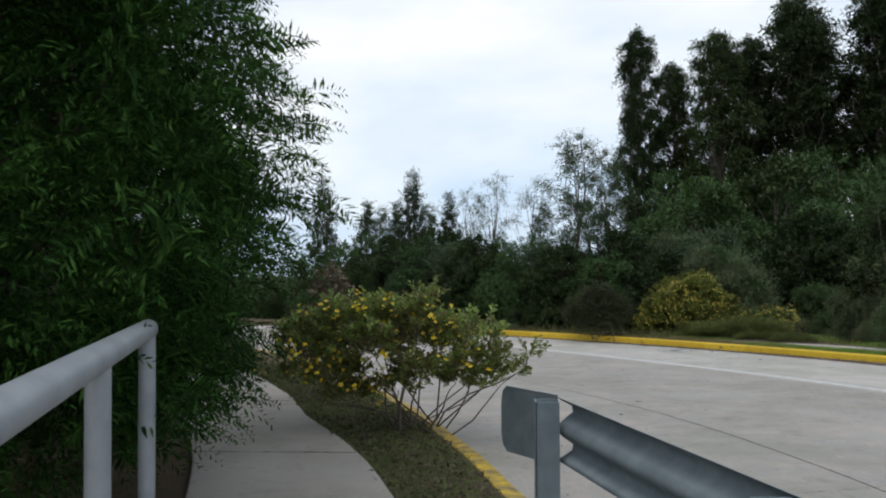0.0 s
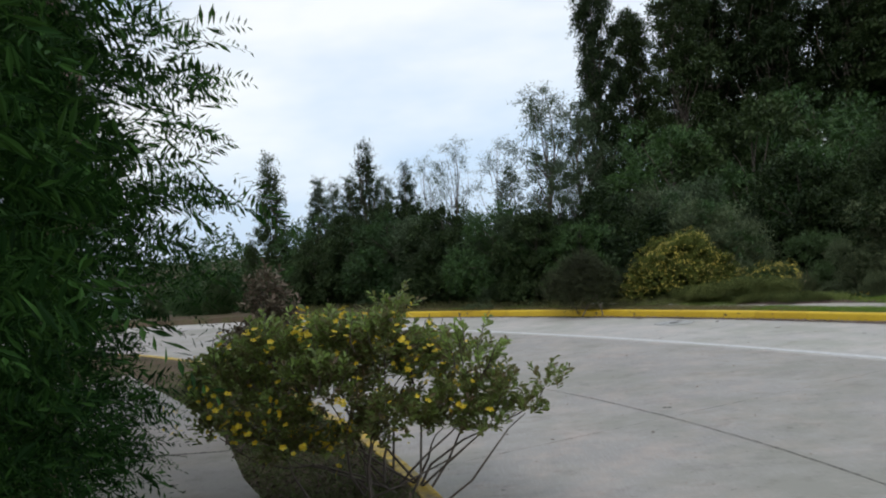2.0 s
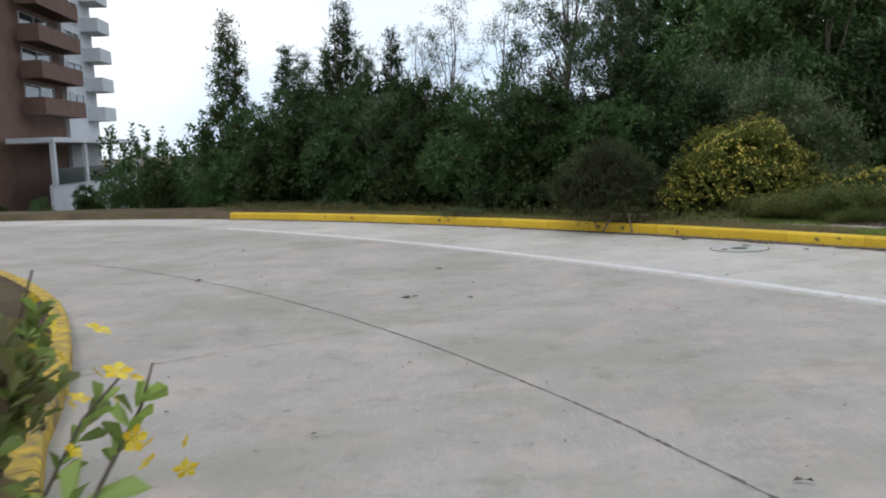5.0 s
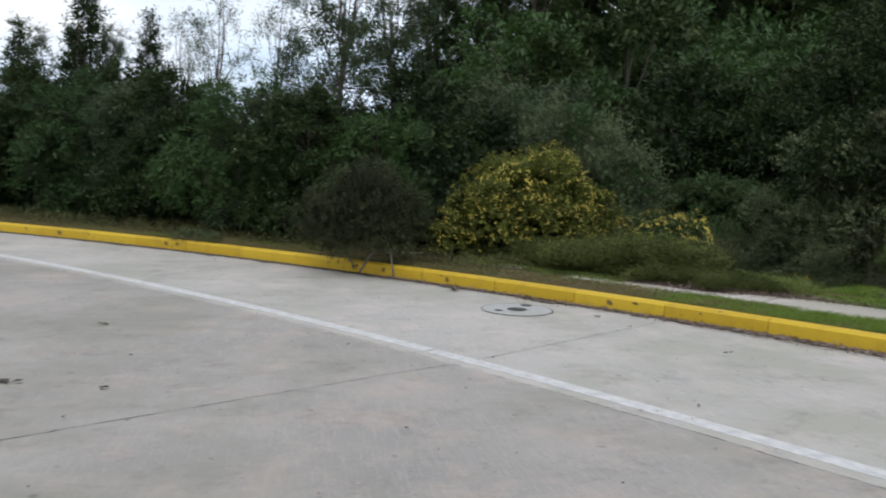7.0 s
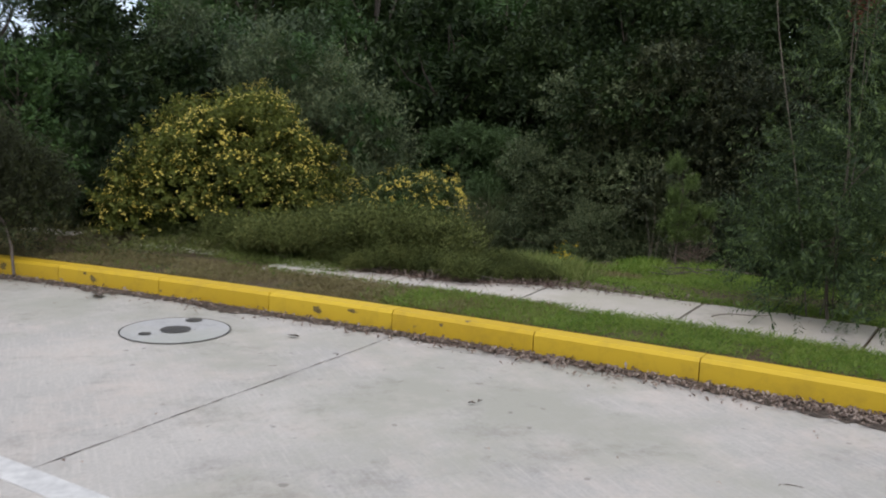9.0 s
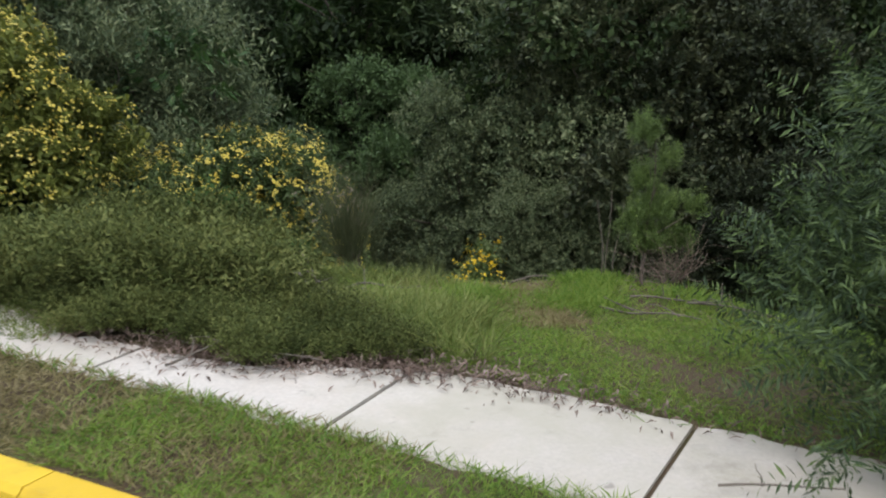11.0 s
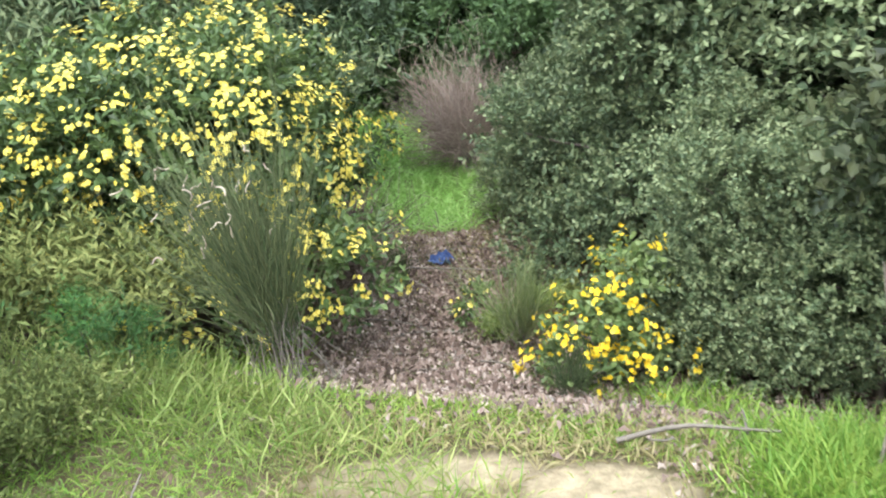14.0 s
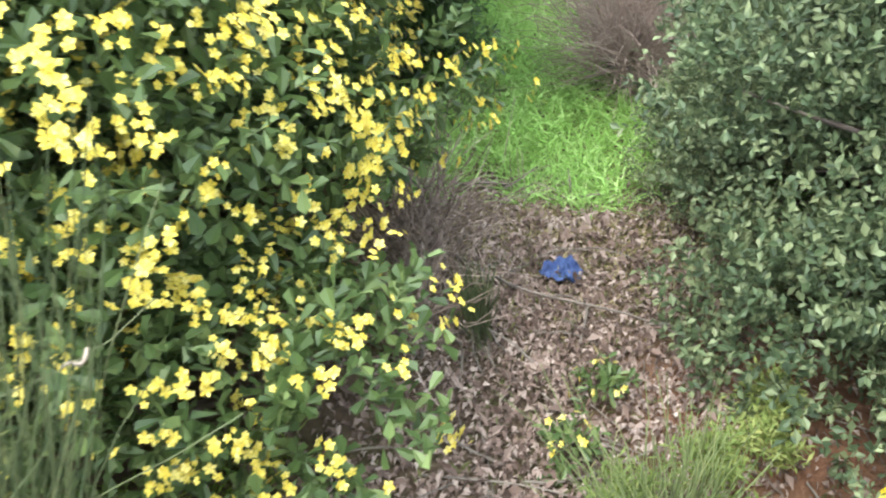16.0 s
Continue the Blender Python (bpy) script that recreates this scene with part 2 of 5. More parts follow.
def join(parts):
    """Several (V, F) with the same face size as one."""
    Vs, Fs, n = [], [], 0
    for V, F in parts:
        Vs.append(V)
        Fs.append(np.asarray(F) + n)
        n += len(V)
    return np.concatenate(Vs), np.concatenate(Fs)


def part_np(name, VF, mats, parent, label="", smooth=False):
    ob = new(name, mesh_np(name, *VF, mats, smooth))
    ob.parent = parent
    return tagged(ob, label)


def part(name, bm, mats, parent, label=""):
    me = bpy.data.meshes.new(name)
    bm.to_mesh(me)
    bm.free()
    for m in mats if isinstance(mats, (list, tuple)) else [mats]:
        me.materials.append(m)
    ob = new(name, me)
    ob.parent = parent
    return tagged(ob, label)


def unit(A):
    return A / np.maximum(np.linalg.norm(A, axis=-1, keepdims=True), 1e-9)


def tube(pts, radii, sides=6):
    """A tapered tube along points."""
    P = np.asarray(pts, float)
    R = np.broadcast_to(np.asarray(radii, float), (len(P),))
    T = unit(np.gradient(P, axis=0))
    up = np.array([0.31, 0.17, 0.93])
    S = unit(np.cross(T, up))
    N = np.cross(S, T)
    a = np.linspace(0, 2 * np.pi, sides, endpoint=False)
    ring = P[:, None] + R[:, None, None] * (np.cos(a)[None, :, None] * S[:, None] + np.sin(a)[None, :, None] * N[:, None])
    V = ring.reshape(-1, 3)
    F = []
    for i in range(len(P) - 1):
        for j in range(sides):
            k = (j + 1) % sides
            F.append((i * sides + j, i * sides + k, (i + 1) * sides + k, (i + 1) * sides + j))
    return V, np.array(F)


def limb(a, b, r0, r1, rng, bend=0.12, n=6, sides=6, rise=0.0):
    """A wavering tapered limb from a to b."""
    a, b = np.asarray(a, float), np.asarray(b, float)
    t = np.linspace(0, 1, n)
    d = np.linalg.norm(b - a)
    P = a + (b - a) * t[:, None]
    w = rng.normal(size=(2, 3)) * bend * d
    P += np.sin(np.pi * t)[:, None] * w[0] * 0.6 + np.sin(2 * np.pi * t)[:, None] * w[1] * 0.35
    P[:, 2] += rise * d * np.sin(np.pi * t)
    return tube(P, np.linspace(r0, r1, n), sides)


def sprigs(B, U, rng, length, k, L, W, mode="spiral", droop=0.0, wide=0.55, spread=1.0, fold=0.2, rounded=False):
    """Leaves on sprigs: B bases, U directions. Each leaf is a folded rhombus, or a rounder blade of two halves."""
    n = len(B)
    ln = length * rng.uniform(0.6, 1.3, n)
    U = unit(U)
    side = unit(np.cross(U, unit(rng.normal(size=(n, 3)))))
    nor = np.cross(side, U)
    s = (np.arange(k) + 0.6) / k
    at = B[:, None] + U[:, None] * (ln[:, None] * s)[..., None]
    at[..., 2] -= droop * ln[:, None] * s**2
    dirs = np.repeat(U[:, None], k, 1).copy()
    dirs[..., 2] -= 2 * droop * s
    if mode == "pinnate":
        sg = np.where(np.arange(k) % 2, 1.0, -1.0)[None, :, None]
        D = dirs * 0.55 + sg * side[:, None] * spread
        taper = (1.0 - 0.55 * np.abs(2 * s - 0.9))[None, :]
    else:
        ph = np.arange(k) * 2.4 + rng.uniform(0, 6.28, (n, 1))
        D = dirs * 0.7 + spread * (np.cos(ph)[..., None] * side[:, None] + np.sin(ph)[..., None] * nor[:, None])
        taper = np.ones((1, k))
    D = unit(D + rng.normal(size=D.shape) * 0.16)
    sc = rng.uniform(0.7, 1.25, (n, k)) * taper
    D, at = D.reshape(-1, 3), at.reshape(-1, 3)
    Ls, Ws = (L * sc).reshape(-1, 1), (W * sc).reshape(-1, 1)
    X = unit(np.cross(D, unit(rng.normal(size=D.shape) * 0.55 + (0, 0, 1))))
    Y = np.cross(X, D)
    if rounded:
        lo, hi = at + D * Ls * (wide - 0.28) + Y * Ws * fold * 0.6, at + D * Ls * (wide + 0.16) + Y * Ws * fold
        tip = at + D * Ls - Y * Ws * 0.12
        V = np.stack([at, lo - X * Ws * 0.33, hi - X * Ws * 0.5, tip, hi + X * Ws * 0.5, lo + X * Ws * 0.33], 1).reshape(-1, 3)
        b = np.arange(len(at))[:, None] * 6
        return V, np.concatenate([b + [0, 1, 2, 3], b + [0, 3, 4, 5]], 1).reshape(-1, 4)
    mid = at + D * Ls * wide + Y * Ws * fold
    V = np.stack([at, mid - X * Ws / 2, at + D * Ls, mid + X * Ws / 2], 1).reshape(-1, 3)
    F = np.arange(len(V)).reshape(-1, 4)
    return V, F


def on_lobes(lobes, n, rng, depth=0.45, low=-0.5):
    """Points in the outer layer of a cluster of lobes (x, y, z, rx, ry, rz) and the outward directions."""
    lob = np.array(lobes, float)
    area = lob[:, 3] * lob[:, 4] + lob[:, 3] * lob[:, 5] + lob[:, 4] * lob[:, 5]
    pick = rng.choice(len(lob), n, p=area / area.sum())
    d = unit(rng.normal(size=(n, 3)))
    d[:, 2] = np.where(d[:, 2] < low, -d[:, 2], d[:, 2])
    f = 1 - depth * rng.random(n) ** 1.7
    wav = 1 + 0.16 * np.sin(d[:, 0] * 5 + pick) + 0.13 * np.sin(d[:, 1] * 7 + 2 * pick) + 0.1 * np.sin(d[:, 2] * 9 + pick)
    P = lob[pick, :3] + d * lob[pick, 3:] * (f * wav)[:, None]
    N = unit(d / lob[pick, 3:] * lob[pick, 3:].mean(1, keepdims=True))
    return P, N


def scatter_lobes(rng, n, R, h0, h1, r):
    """n lobes scattered through an upright egg of radius R between heights h0 and h1."""
    out = []
    for i in range(n):
        z = h0 + (h1 - h0) * (i + rng.uniform(0.2, 0.8)) / n
        q = (z - h0) / (h1 - h0)
        rad = R * math.sqrt(max(0.05, 1 - (2 * q - 0.75) ** 2 * 0.62)) * rng.uniform(0.25, 0.95)
        a = i * 2.4 + rng.uniform(-0.5, 0.5)
        rr = r * rng.uniform(0.7, 1.25) * (1.0 - 0.35 * q)
        out.append((rad * math.cos(a), rad * math.sin(a), z, rr, rr, rr * rng.uniform(0.75, 1.0)))
    return out


def flower_heads(P, N, rng, size, petals=6):
    """Small yellow flowers: petals in a shallow cup."""
    n = len(P)
    U = unit(N + rng.normal(size=N.shape) * 0.35 + (0, 0, 0.35))
    a1 = unit(np.cross(U, unit(rng.normal(size=(n, 3)))))
    a2 = np.cross(U, a1)
    ph = np.arange(petals) * 2 * np.pi / petals + rng.uniform(0, 6, (n, 1))
    D = np.cos(ph)[..., None] * a1[:, None] + np.sin(ph)[..., None] * a2[:, None]
    T = np.cross(U[:, None], D)
    s = (size * rng.uniform(0.75, 1.3, (n, 1)))[..., None]
    C = np.repeat(P[:, None], petals, 1)
    mid = C + D * s * 0.6 + U[:, None] * s * 0.16
    V = np.stack([C, mid - T * s * 0.36, C + D * s + U[:, None] * s * 0.12, mid + T * s * 0.36], 2).reshape(-1, 3)
    return V, np.arange(len(V)).reshape(-1, 4)


def plant(name, label, category, at, lobes, seed, n, length, k, L, W, mat, bark=M_BARK, mode="spiral", droop=0.0, trunk=0.05,
          stems=1, depth=0.45, lift=0.25, wide=0.55, spread=1.0, flowers=0, fsize=0.02, group="", low=-0.5, rounded=False):
    """A tree or shrub: an Empty with trunk, crown and, where it blooms, flowers."""
    rng = np.random.default_rng(seed)
    root = tagged(new(name), label, category, group)
    lobes = [tuple(l) for l in lobes]
    zmin = min(l[2] - l[5] for l in lobes)
    top = max(l[2] for l in lobes)
    wood = []
    if stems == 1:
        fork = np.array([0, 0, max(0.25 * top, 0.5 * zmin)])
        wood.append(limb((0, 0, -0.1), fork, trunk, trunk * 0.8, rng, 0.04, 5, 8))
        crown_stem = np.array([0.03 * top, 0.02 * top, top])
        wood.append(limb(fork, crown_stem, trunk * 0.8, trunk * 0.15, rng, 0.05, 8, 7))
        for l in lobes:
            c = np.array(l[:3])
            q = np.clip((c[2] * 0.7 - fork[2]) / max(top - fork[2], 0.01), 0, 0.9)
            wood.append(limb(fork + (crown_stem - fork) * q, c, trunk * 0.45 * (1 - 0.6 * q), trunk * 0.1, rng, 0.1, 5, 5))
    else:
        for l in lobes:
            b = np.array([rng.normal() * 0.06 * stems, rng.normal() * 0.06 * stems, -0.05])
            wood.append(limb(b, l[:3], trunk, trunk * 0.3, rng, 0.12, 6, 5))
    inner = [(*l[:3], *[max(r - 0.6 * length, 0.5 * r) for r in l[3:]]) for l in lobes]
    P, N = on_lobes(inner, n, rng, depth, low)
    part_np("trunk", join(wood), bark, root, smooth=True)
    U = unit(N + rng.normal(size=N.shape) * 0.35 + (0, 0, lift))
    part_np("crown", sprigs(P, U, rng, length, k, L, W, mode, droop, wide, spread, rounded=rounded), mat, root)
    if flowers:
        FP, FN = on_lobes(lobes, flowers, rng, 0.12, -0.2)
        part_np("flowers", flower_heads(FP + FN * length * 0.7, FN, rng, fsize), L_PETAL, root, "small bright yellow blossoms")
    root.location = at
    return root


# ---- plan of the bend: angle about a centre and distance from it ----
CX, CY = -15.3, -2.0


def far_r(a):
    """Distance of the far kerb's face at the angle a (degrees)."""
    q = (np.clip(a, 27.0, 66.0) - 45.0) / 10.0
    return 26.08 + 0.107 * q + 0.079 * q**2


def near_r(a):
    """Distance of the near kerb's face."""
    return np.interp(a, [-40, 10, 19.7, 25.7, 29, 37, 48, 60, 90], [16.7, 16.85, 17.04, 17.3, 17.5, 18.0, 19.2, 20.3, 20.3])


def lane_r(a):
    """Distance of the joint between the two wide lanes."""
    q = (np.clip(np.asarray(a, float), 0, 75) - 45.0) / 10.0
    return 20.669 + 0.411 * q - 0.024 * q**2


def line_r(a):
    """Distance of the middle of the white lane line, which runs in towards the kerb."""
    q = (np.clip(np.asarray(a, float), 15, 66) - 45.0) / 10.0
    return 23.86 + 0.52 * q + 0.14 * q**2


def seam_r(a):
    """Distance of the joint just inside the lane line."""
    return line_r(a) - 0.17


def polar(a, r, z=0.0):
    a = np.radians(a)
    return np.stack([CX + r * np.cos(a), CY + r * np.sin(a), z + 0 * np.asarray(r)], -1)


def back_z(o):
    """Height of the ground behind the far kerb, by the distance from its face."""
    return np.interp(o, [0, 0.16, 1.4, 2.2, 2.8, 3.2, 3.65, 4.3, 4.85, 6.0, 9.0, 20, 60, 200], [0.11, 0.115, 0.10, 0.06, -0.01, -0.13, -0.36, -0.59, -0.74, -0.78, -0.88, -1.2, -3.5, -7.0])


def slope_z(x, y, o):
    """Ground behind the kerb: a level clearing that drops over a lip to the trail."""
    s_ = 0.33 * x + 0.945 * y
    trail = np.interp(s_, [16.6, 17.4, 17.9, 18.25, 18.63, 19.3, 20.0, 21.2, 24.0], [0.07, 0.0, -0.05, -0.15, -0.36, -0.58, -0.73, -0.78, -0.82])
    w = np.exp(-((np.asarray(x) - 7.35) / 1.5) ** 4) * np.clip((o - 1.5) / 0.8, 0, 1) * (np.asarray(y) < 30)
    return back_z(o) * (1 - w) + trail * w


def ground_z(x, y):
    a = np.degrees(np.arctan2(y - CY, x - CX))
    r = np.hypot(x - CX, y - CY)
    o = r - far_r(a)
    soft = (np.sin(x * 2.3 + np.sin(y * 1.7)) + np.sin(y * 3.1 + x)) * 0.012 * np.clip(o - 1.5, 0, 2)
    return np.where(o > 0.08, slope_z(x, y, o) + soft, np.where(r < near_r(a) - 0.08, 0.12, -0.06))


def gz(x, y):
    return float(ground_z(np.float64(x), np.float64(y)))


def build_ground():
    A = np.concatenate([np.arange(-180, -30, 6.0), np.arange(-30, 15, 1.5), np.arange(15, 30, 0.5), np.arange(30, 62, 0.2), np.arange(62, 90, 1.5), np.arange(90, 180, 6.0)])
    u = np.concatenate([np.linspace(0.02, 0.9, 14), np.linspace(0.91, 0.985, 20)])
    v = np.concatenate([[0.17], np.arange(0.3, 7.0, 0.12), np.geomspace(7.2, 3000, 40)])
    rng = np.random.default_rng(3)
    rows = []
    for a in A:
        rn, rf = near_r(a), far_r(a)
        rr = np.concatenate([rn * u, [rn - 0.13, rn - 0.05, (rn + rf) / 2, rf + 0.05, rf + 0.13], rf + v])
        zz = np.concatenate([np.full(len(u) + 1, 0.12), [-0.06, -0.06, -0.06], [0.115], back_z(v)])
        rows.append((rr, zz))
    m = len(rows[0][0])
    R = np.array([r for r, _ in rows])
    Z = np.array([z for _, z in rows])
    P = polar(A[:, None], R, 0)
    P[..., 2] = Z
    o = R - far_r(A)[:, None]
    soft = (np.sin(P[..., 0] * 2.3 + np.sin(P[..., 1] * 1.7)) + np.sin(P[..., 1] * 3.1 + P[..., 0])) * 0.012
    P[..., 2] = np.where(o > 0.16, slope_z(P[..., 0], P[..., 1], o), P[..., 2]) + soft * np.clip(o - 1.5, 0, 2)
    n = len(A)
    i, j = np.meshgrid(np.arange(n), np.arange(m - 1), indexing="ij")
    k = (i + 1) % n
    F = np.stack([i * m + j, i * m + j + 1, k * m + j + 1, k * m + j], -1).reshape(-1, 4)
    ob = new("ground", mesh_np("ground", P.reshape(-1, 3), F, M_SOIL, True))
    return tagged(ob, "bare earth and thin grass verge under shrubs", "ground", kind="structure")


def strip_block(a0, a1, r0, r1, z0, z1, n, bevel=0.0):
    """A curved block between two angles and two radii (functions or numbers of the angle)."""
    A = np.linspace(a0, a1, n + 1)
    f0 = r0(A) if callable(r0) else np.full(n + 1, r0)
    f1 = r1(A) if callable(r1) else np.full(n + 1, r1)
    prof = [(f0, z0), (f0, z1 - bevel), (f0 + bevel, z1), (f1 - bevel, z1), (f1, z1 - bevel), (f1, z0)]
    V = np.stack([polar(A, r, z) for r, z in prof], 1)
    k = len(prof)
    F = []
    for i in range(n):
        for j in range(k):
            q = (j + 1) % k
            F.append((i * k + j, (i + 1) * k + j, (i + 1) * k + q, i * k + q))
    F += [(0, 1, 2, 5), (2, 3, 4, 5)]
    e = n * k
    F += [(e + 5, e + 2, e + 1, e), (e + 5, e + 4, e + 3, e + 2)]
    return V.reshape(-1, 3), np.array(F)[:, ::-1]


build_ground()

# road of concrete slabs
road = tagged(new("road"), "pale grey concrete slab road curving past shrubs", "road", kind="structure")
JOINTS = [29.62 + 10.5 * k for k in range(-6, 7)]
for a0, a1 in zip(JOINTS, JOINTS[1:]):
    g = 0.001
    lanes = [(near_r, lambda A: lane_r(A) - 0.001), (lambda A: lane_r(A) + 0.001, lambda A: seam_r(A) - 0.001), (lambda A: seam_r(A) + 0.001, far_r)]
    for r0, r1 in lanes:
        part_np("slab", strip_block(a0 + g / 2, a1 - g / 2, r0, r1, -0.15, 0.0, 14, 0.001), M_ROAD_FAR if r1 is far_r else M_ROAD, road)

# ragged cracks along the joints
M_CRACK = plain_material("crack_dirt", (0.06, 0.055, 0.05), (0.18, 0.16, 0.145), 30, 0.95, 0, 0.3)


def crack(P, seed, w0, w1, label):
    rng = np.random.default_rng(seed)
    n = len(P)
    T = unit(np.gradient(P, axis=0))
    S = np.stack([-T[:, 1], T[:, 0], 0 * T[:, 0]], -1)
    off = np.cumsum(rng.normal(size=n)) * 0.0011
    off -= np.linspace(off[0], off[-1], n)
    w = (w0 + (w1 - w0) * rng.random(n) ** 3)[:, None]
    V = np.stack([P + S * (off[:, None] - w), P + S * (off[:, None] + w)], 1).reshape(-1, 3)
    i = np.arange(n - 1) * 2
    ob = new("road_crack", mesh_np("road_crack", V, np.stack([i, i + 1, i + 3, i + 2], -1), M_CRACK))
    return tagged(ob, label, "crack", kind="structure")


AA = np.arange(12, 58, 0.05)
crack(polar(AA, lane_r(AA), 0.0025), 1, 0.002, 0.012, "ragged dark crack along the lane joint")
crack(polar(AA, seam_r(AA), 0.0025), 2, 0.001, 0.005, "fine dark joint beside the lane line")
for n, aj in enumerate(JOINTS[5:9]):
    for r0, r1, w in ((near_r(aj) + 0.02, lane_r(aj), 0.007), (lane_r(aj), seam_r(aj) - 0.01, 0.006), (seam_r(aj) + 0.01, far_r(aj) - 0.03, 0.0055)):
        rr_ = np.arange(r0, r1, 0.04)
        lean = 0.25 - 0.36 * np.minimum(rr_ - 20.4, 3.25) - 0.09 * np.clip(rr_ - 23.65, 0, 9) if n >= 2 else 0 * rr_
        crack(polar(aj + lean, rr_, 0.0025), 10 + n, 0.001, w, "thin dark cross joint in the concrete road")

# lane line, worn white
line = tagged(new("lane_line"), "worn white painted lane line on concrete road", "road marking", kind="structure")
for a0, a1 in zip(JOINTS[:10], JOINTS[1:10]):
    part_np("stripe", strip_block(a0 + 0.05, min(a1, 66.0) - 0.05, lambda A: line_r(A) - 0.058, lambda A: line_r(A) + 0.058, -0.001, 0.004, 16, 0.001), M_PAINT, line)

# kerbs of cast stones
far_kerb = tagged(new("far_kerb"), "yellow painted concrete kerb along the far verge", "kerb", kind="structure")
da = 1.92
a = 37.2 - 24 * da
while a < 64.0:
    part_np("kerb_stone", strip_block(a + 0.006, min(a + da, 64.1) - 0.006, lambda A: far_r(A), lambda A: far_r(A) + 0.14, -0.1, 0.125, 4, 0.018), M_KERB, far_kerb)
    a += da
M_KERB_WORN = kerb_material("worn_kerb_paint", 0.36, 0.70)
near_kerb = tagged(new("near_kerb"), "worn yellow concrete kerb beside the footpath verge", "kerb", kind="structure")
dn = math.degrees(0.9 / 17.2)
a = 5.0
while a < 62:
    part_np("kerb_stone", strip_block(a + 0.015, a + dn - 0.015, lambda A: near_r(A) - 0.14, lambda A: near_r(A), -0.1, 0.125, 4, 0.018), M_KERB_WORN, near_kerb)
    a += dn


# near footpath: its two edges as functions of y
def path_mid(y):
    return np.interp(y, [-6, -2, 0, 1.5, 3.36, 4.27, 5.08, 6.3, 7.6, 9.1, 10.9, 13, 16], [1.2, 0.6, 0.25, -0.05, -0.55, -0.82, -1.12, -1.68, -2.12, -2.8, -3.8, -5.0, -7.0])


footpath = tagged(new("footpath"), "pale concrete footpath with cross joints beside the verge", "pavement", kind="structure")
ys = [-6.0, -3.1, -0.5, 2.05, 4.63, 7.2, 9.8, 12.4]
for y0, y1 in zip(ys, ys[1:]):
    Y = np.linspace(y0 + 0.008, y1 - 0.008, 10)
    X = path_mid(Y)
    w = 0.60
    prof = [(-w, 0.05), (-w, 0.146), (-w + 0.01, 0.152), (w - 0.01, 0.152), (w, 0.146), (w, 0.05)]
    V = np.stack([np.stack([X + dx, Y, 0 * X + z], -1) for dx, z in prof], 1)
    F = []
    for i in range(9):
        for j in range(6):
            q = (j + 1) % 6
            F.append((i * 6 + j, i * 6 + q, (i + 1) * 6 + q, (i + 1) * 6 + j))
    F += [(0, 5, 2, 1), (5, 4, 3, 2), (54, 55, 56, 59), (59, 56, 57, 58)]
    part_np("slab", (V.reshape(-1, 3), np.array(F)), M_PATH, footpath)

for n, y in enumerate(ys[2:-1]):
    X = np.arange(path_mid(y) - 0.56, path_mid(y) + 0.58, 0.02)
    c = crack(np.column_stack([X, 0 * X + y, 0 * X + 0.154]), 60 + n, 0.003, 0.03, "dark dirt gathered in a footpath joint")
    c.name = "joint_dirt"

# far footpath, half overgrown
far_path = tagged(new("far_footpath"), "narrow pale concrete footpath half overgrown by shrubs", "pavement", kind="structure")
def ragged(A, seed):
    A = np.atleast_1d(A)
    return np.array([0.05 * noise.noise(Vector((v * 1.7, seed, 0))) + 0.035 * noise.noise(Vector((v * 6.1, seed, 5))) + 0.015 * noise.noise(Vector((v * 19.0, seed, 9))) for v in A])


for a0 in np.arange(36.03 - 7 * 2.1, 42.0, 2.1):
    part_np("slab", strip_block(a0 + 0.02, a0 + 2.08, lambda A: far_r(A) + 0.71 + ragged(A, 1), lambda A: far_r(A) + np.interp(A, [37.6, 38.6, 39.5, 41.0, 42.0, 43.0], [1.38, 1.24, 1.03, 1.0, 1.18, 1.1]) + ragged(A, 4), 0.02, 0.118, 24, 0.008), M_WALK, far_path)

for a0, a1, o0, o1 in ((43.7, 45.3, 1.02, 1.20), (47.0, 48.3, 1.22, 1.38)):
    part_np("slab", strip_block(a0, a1, lambda A: far_r(A) + o0 + ragged(A, 2), lambda A: far_r(A) + o1 + ragged(A, 6), 0.02, 0.119, 16, 0.008), M_WALK, far_path)

M_SCUFF = plain_material("bared_kerb_concrete", (0.10, 0.075, 0.03), (0.26, 0.19, 0.07), 40, 0.95, 0, 0.5)


def kerb_scuff(a0, z, wide, high, seed):
    """A ragged flake of lost paint on the kerb's face."""
    rng = np.random.default_rng(seed)
    n = 14
    th = np.linspace(0, 2 * np.pi, n, endpoint=False)
    k = rng.uniform(0.45, 1.0, n)
    A = a0 + np.degrees(np.cos(th) * k * wide / 2 / 26.1)
    ring = polar(A, far_r(A) - 0.003, 0)
    ring[:, 2] = z + np.sin(th) * k * high / 2
    mid = polar(a0, far_r(a0) - 0.004, z)[None]
    V = np.concatenate([mid, ring])
    F = np.array([(0, 1 + (i + 1) % n, 1 + i) for i in range(n)])
    part_np("paint_flake", (V, F), M_SCUFF, far_kerb, "bare patch where yellow paint has flaked")


for n, (a0, z, wide, high) in enumerate([(40.25, 0.065, 0.10, 0.05), (39.7, 0.088, 0.08, 0.025), (44.2, 0.06, 0.08, 0.06), (44.35, 0.09, 0.04, 0.03), (53.3, 0.07, 0.10, 0.07), (52.9, 0.08, 0.09, 0.05), (46.0, 0.07, 0.09, 0.06), (46.8, 0.08, 0.06, 0.05), (57.5, 0.07, 0.12, 0.06)]):
    kerb_scuff(a0, z, wide, high, 700 + n)

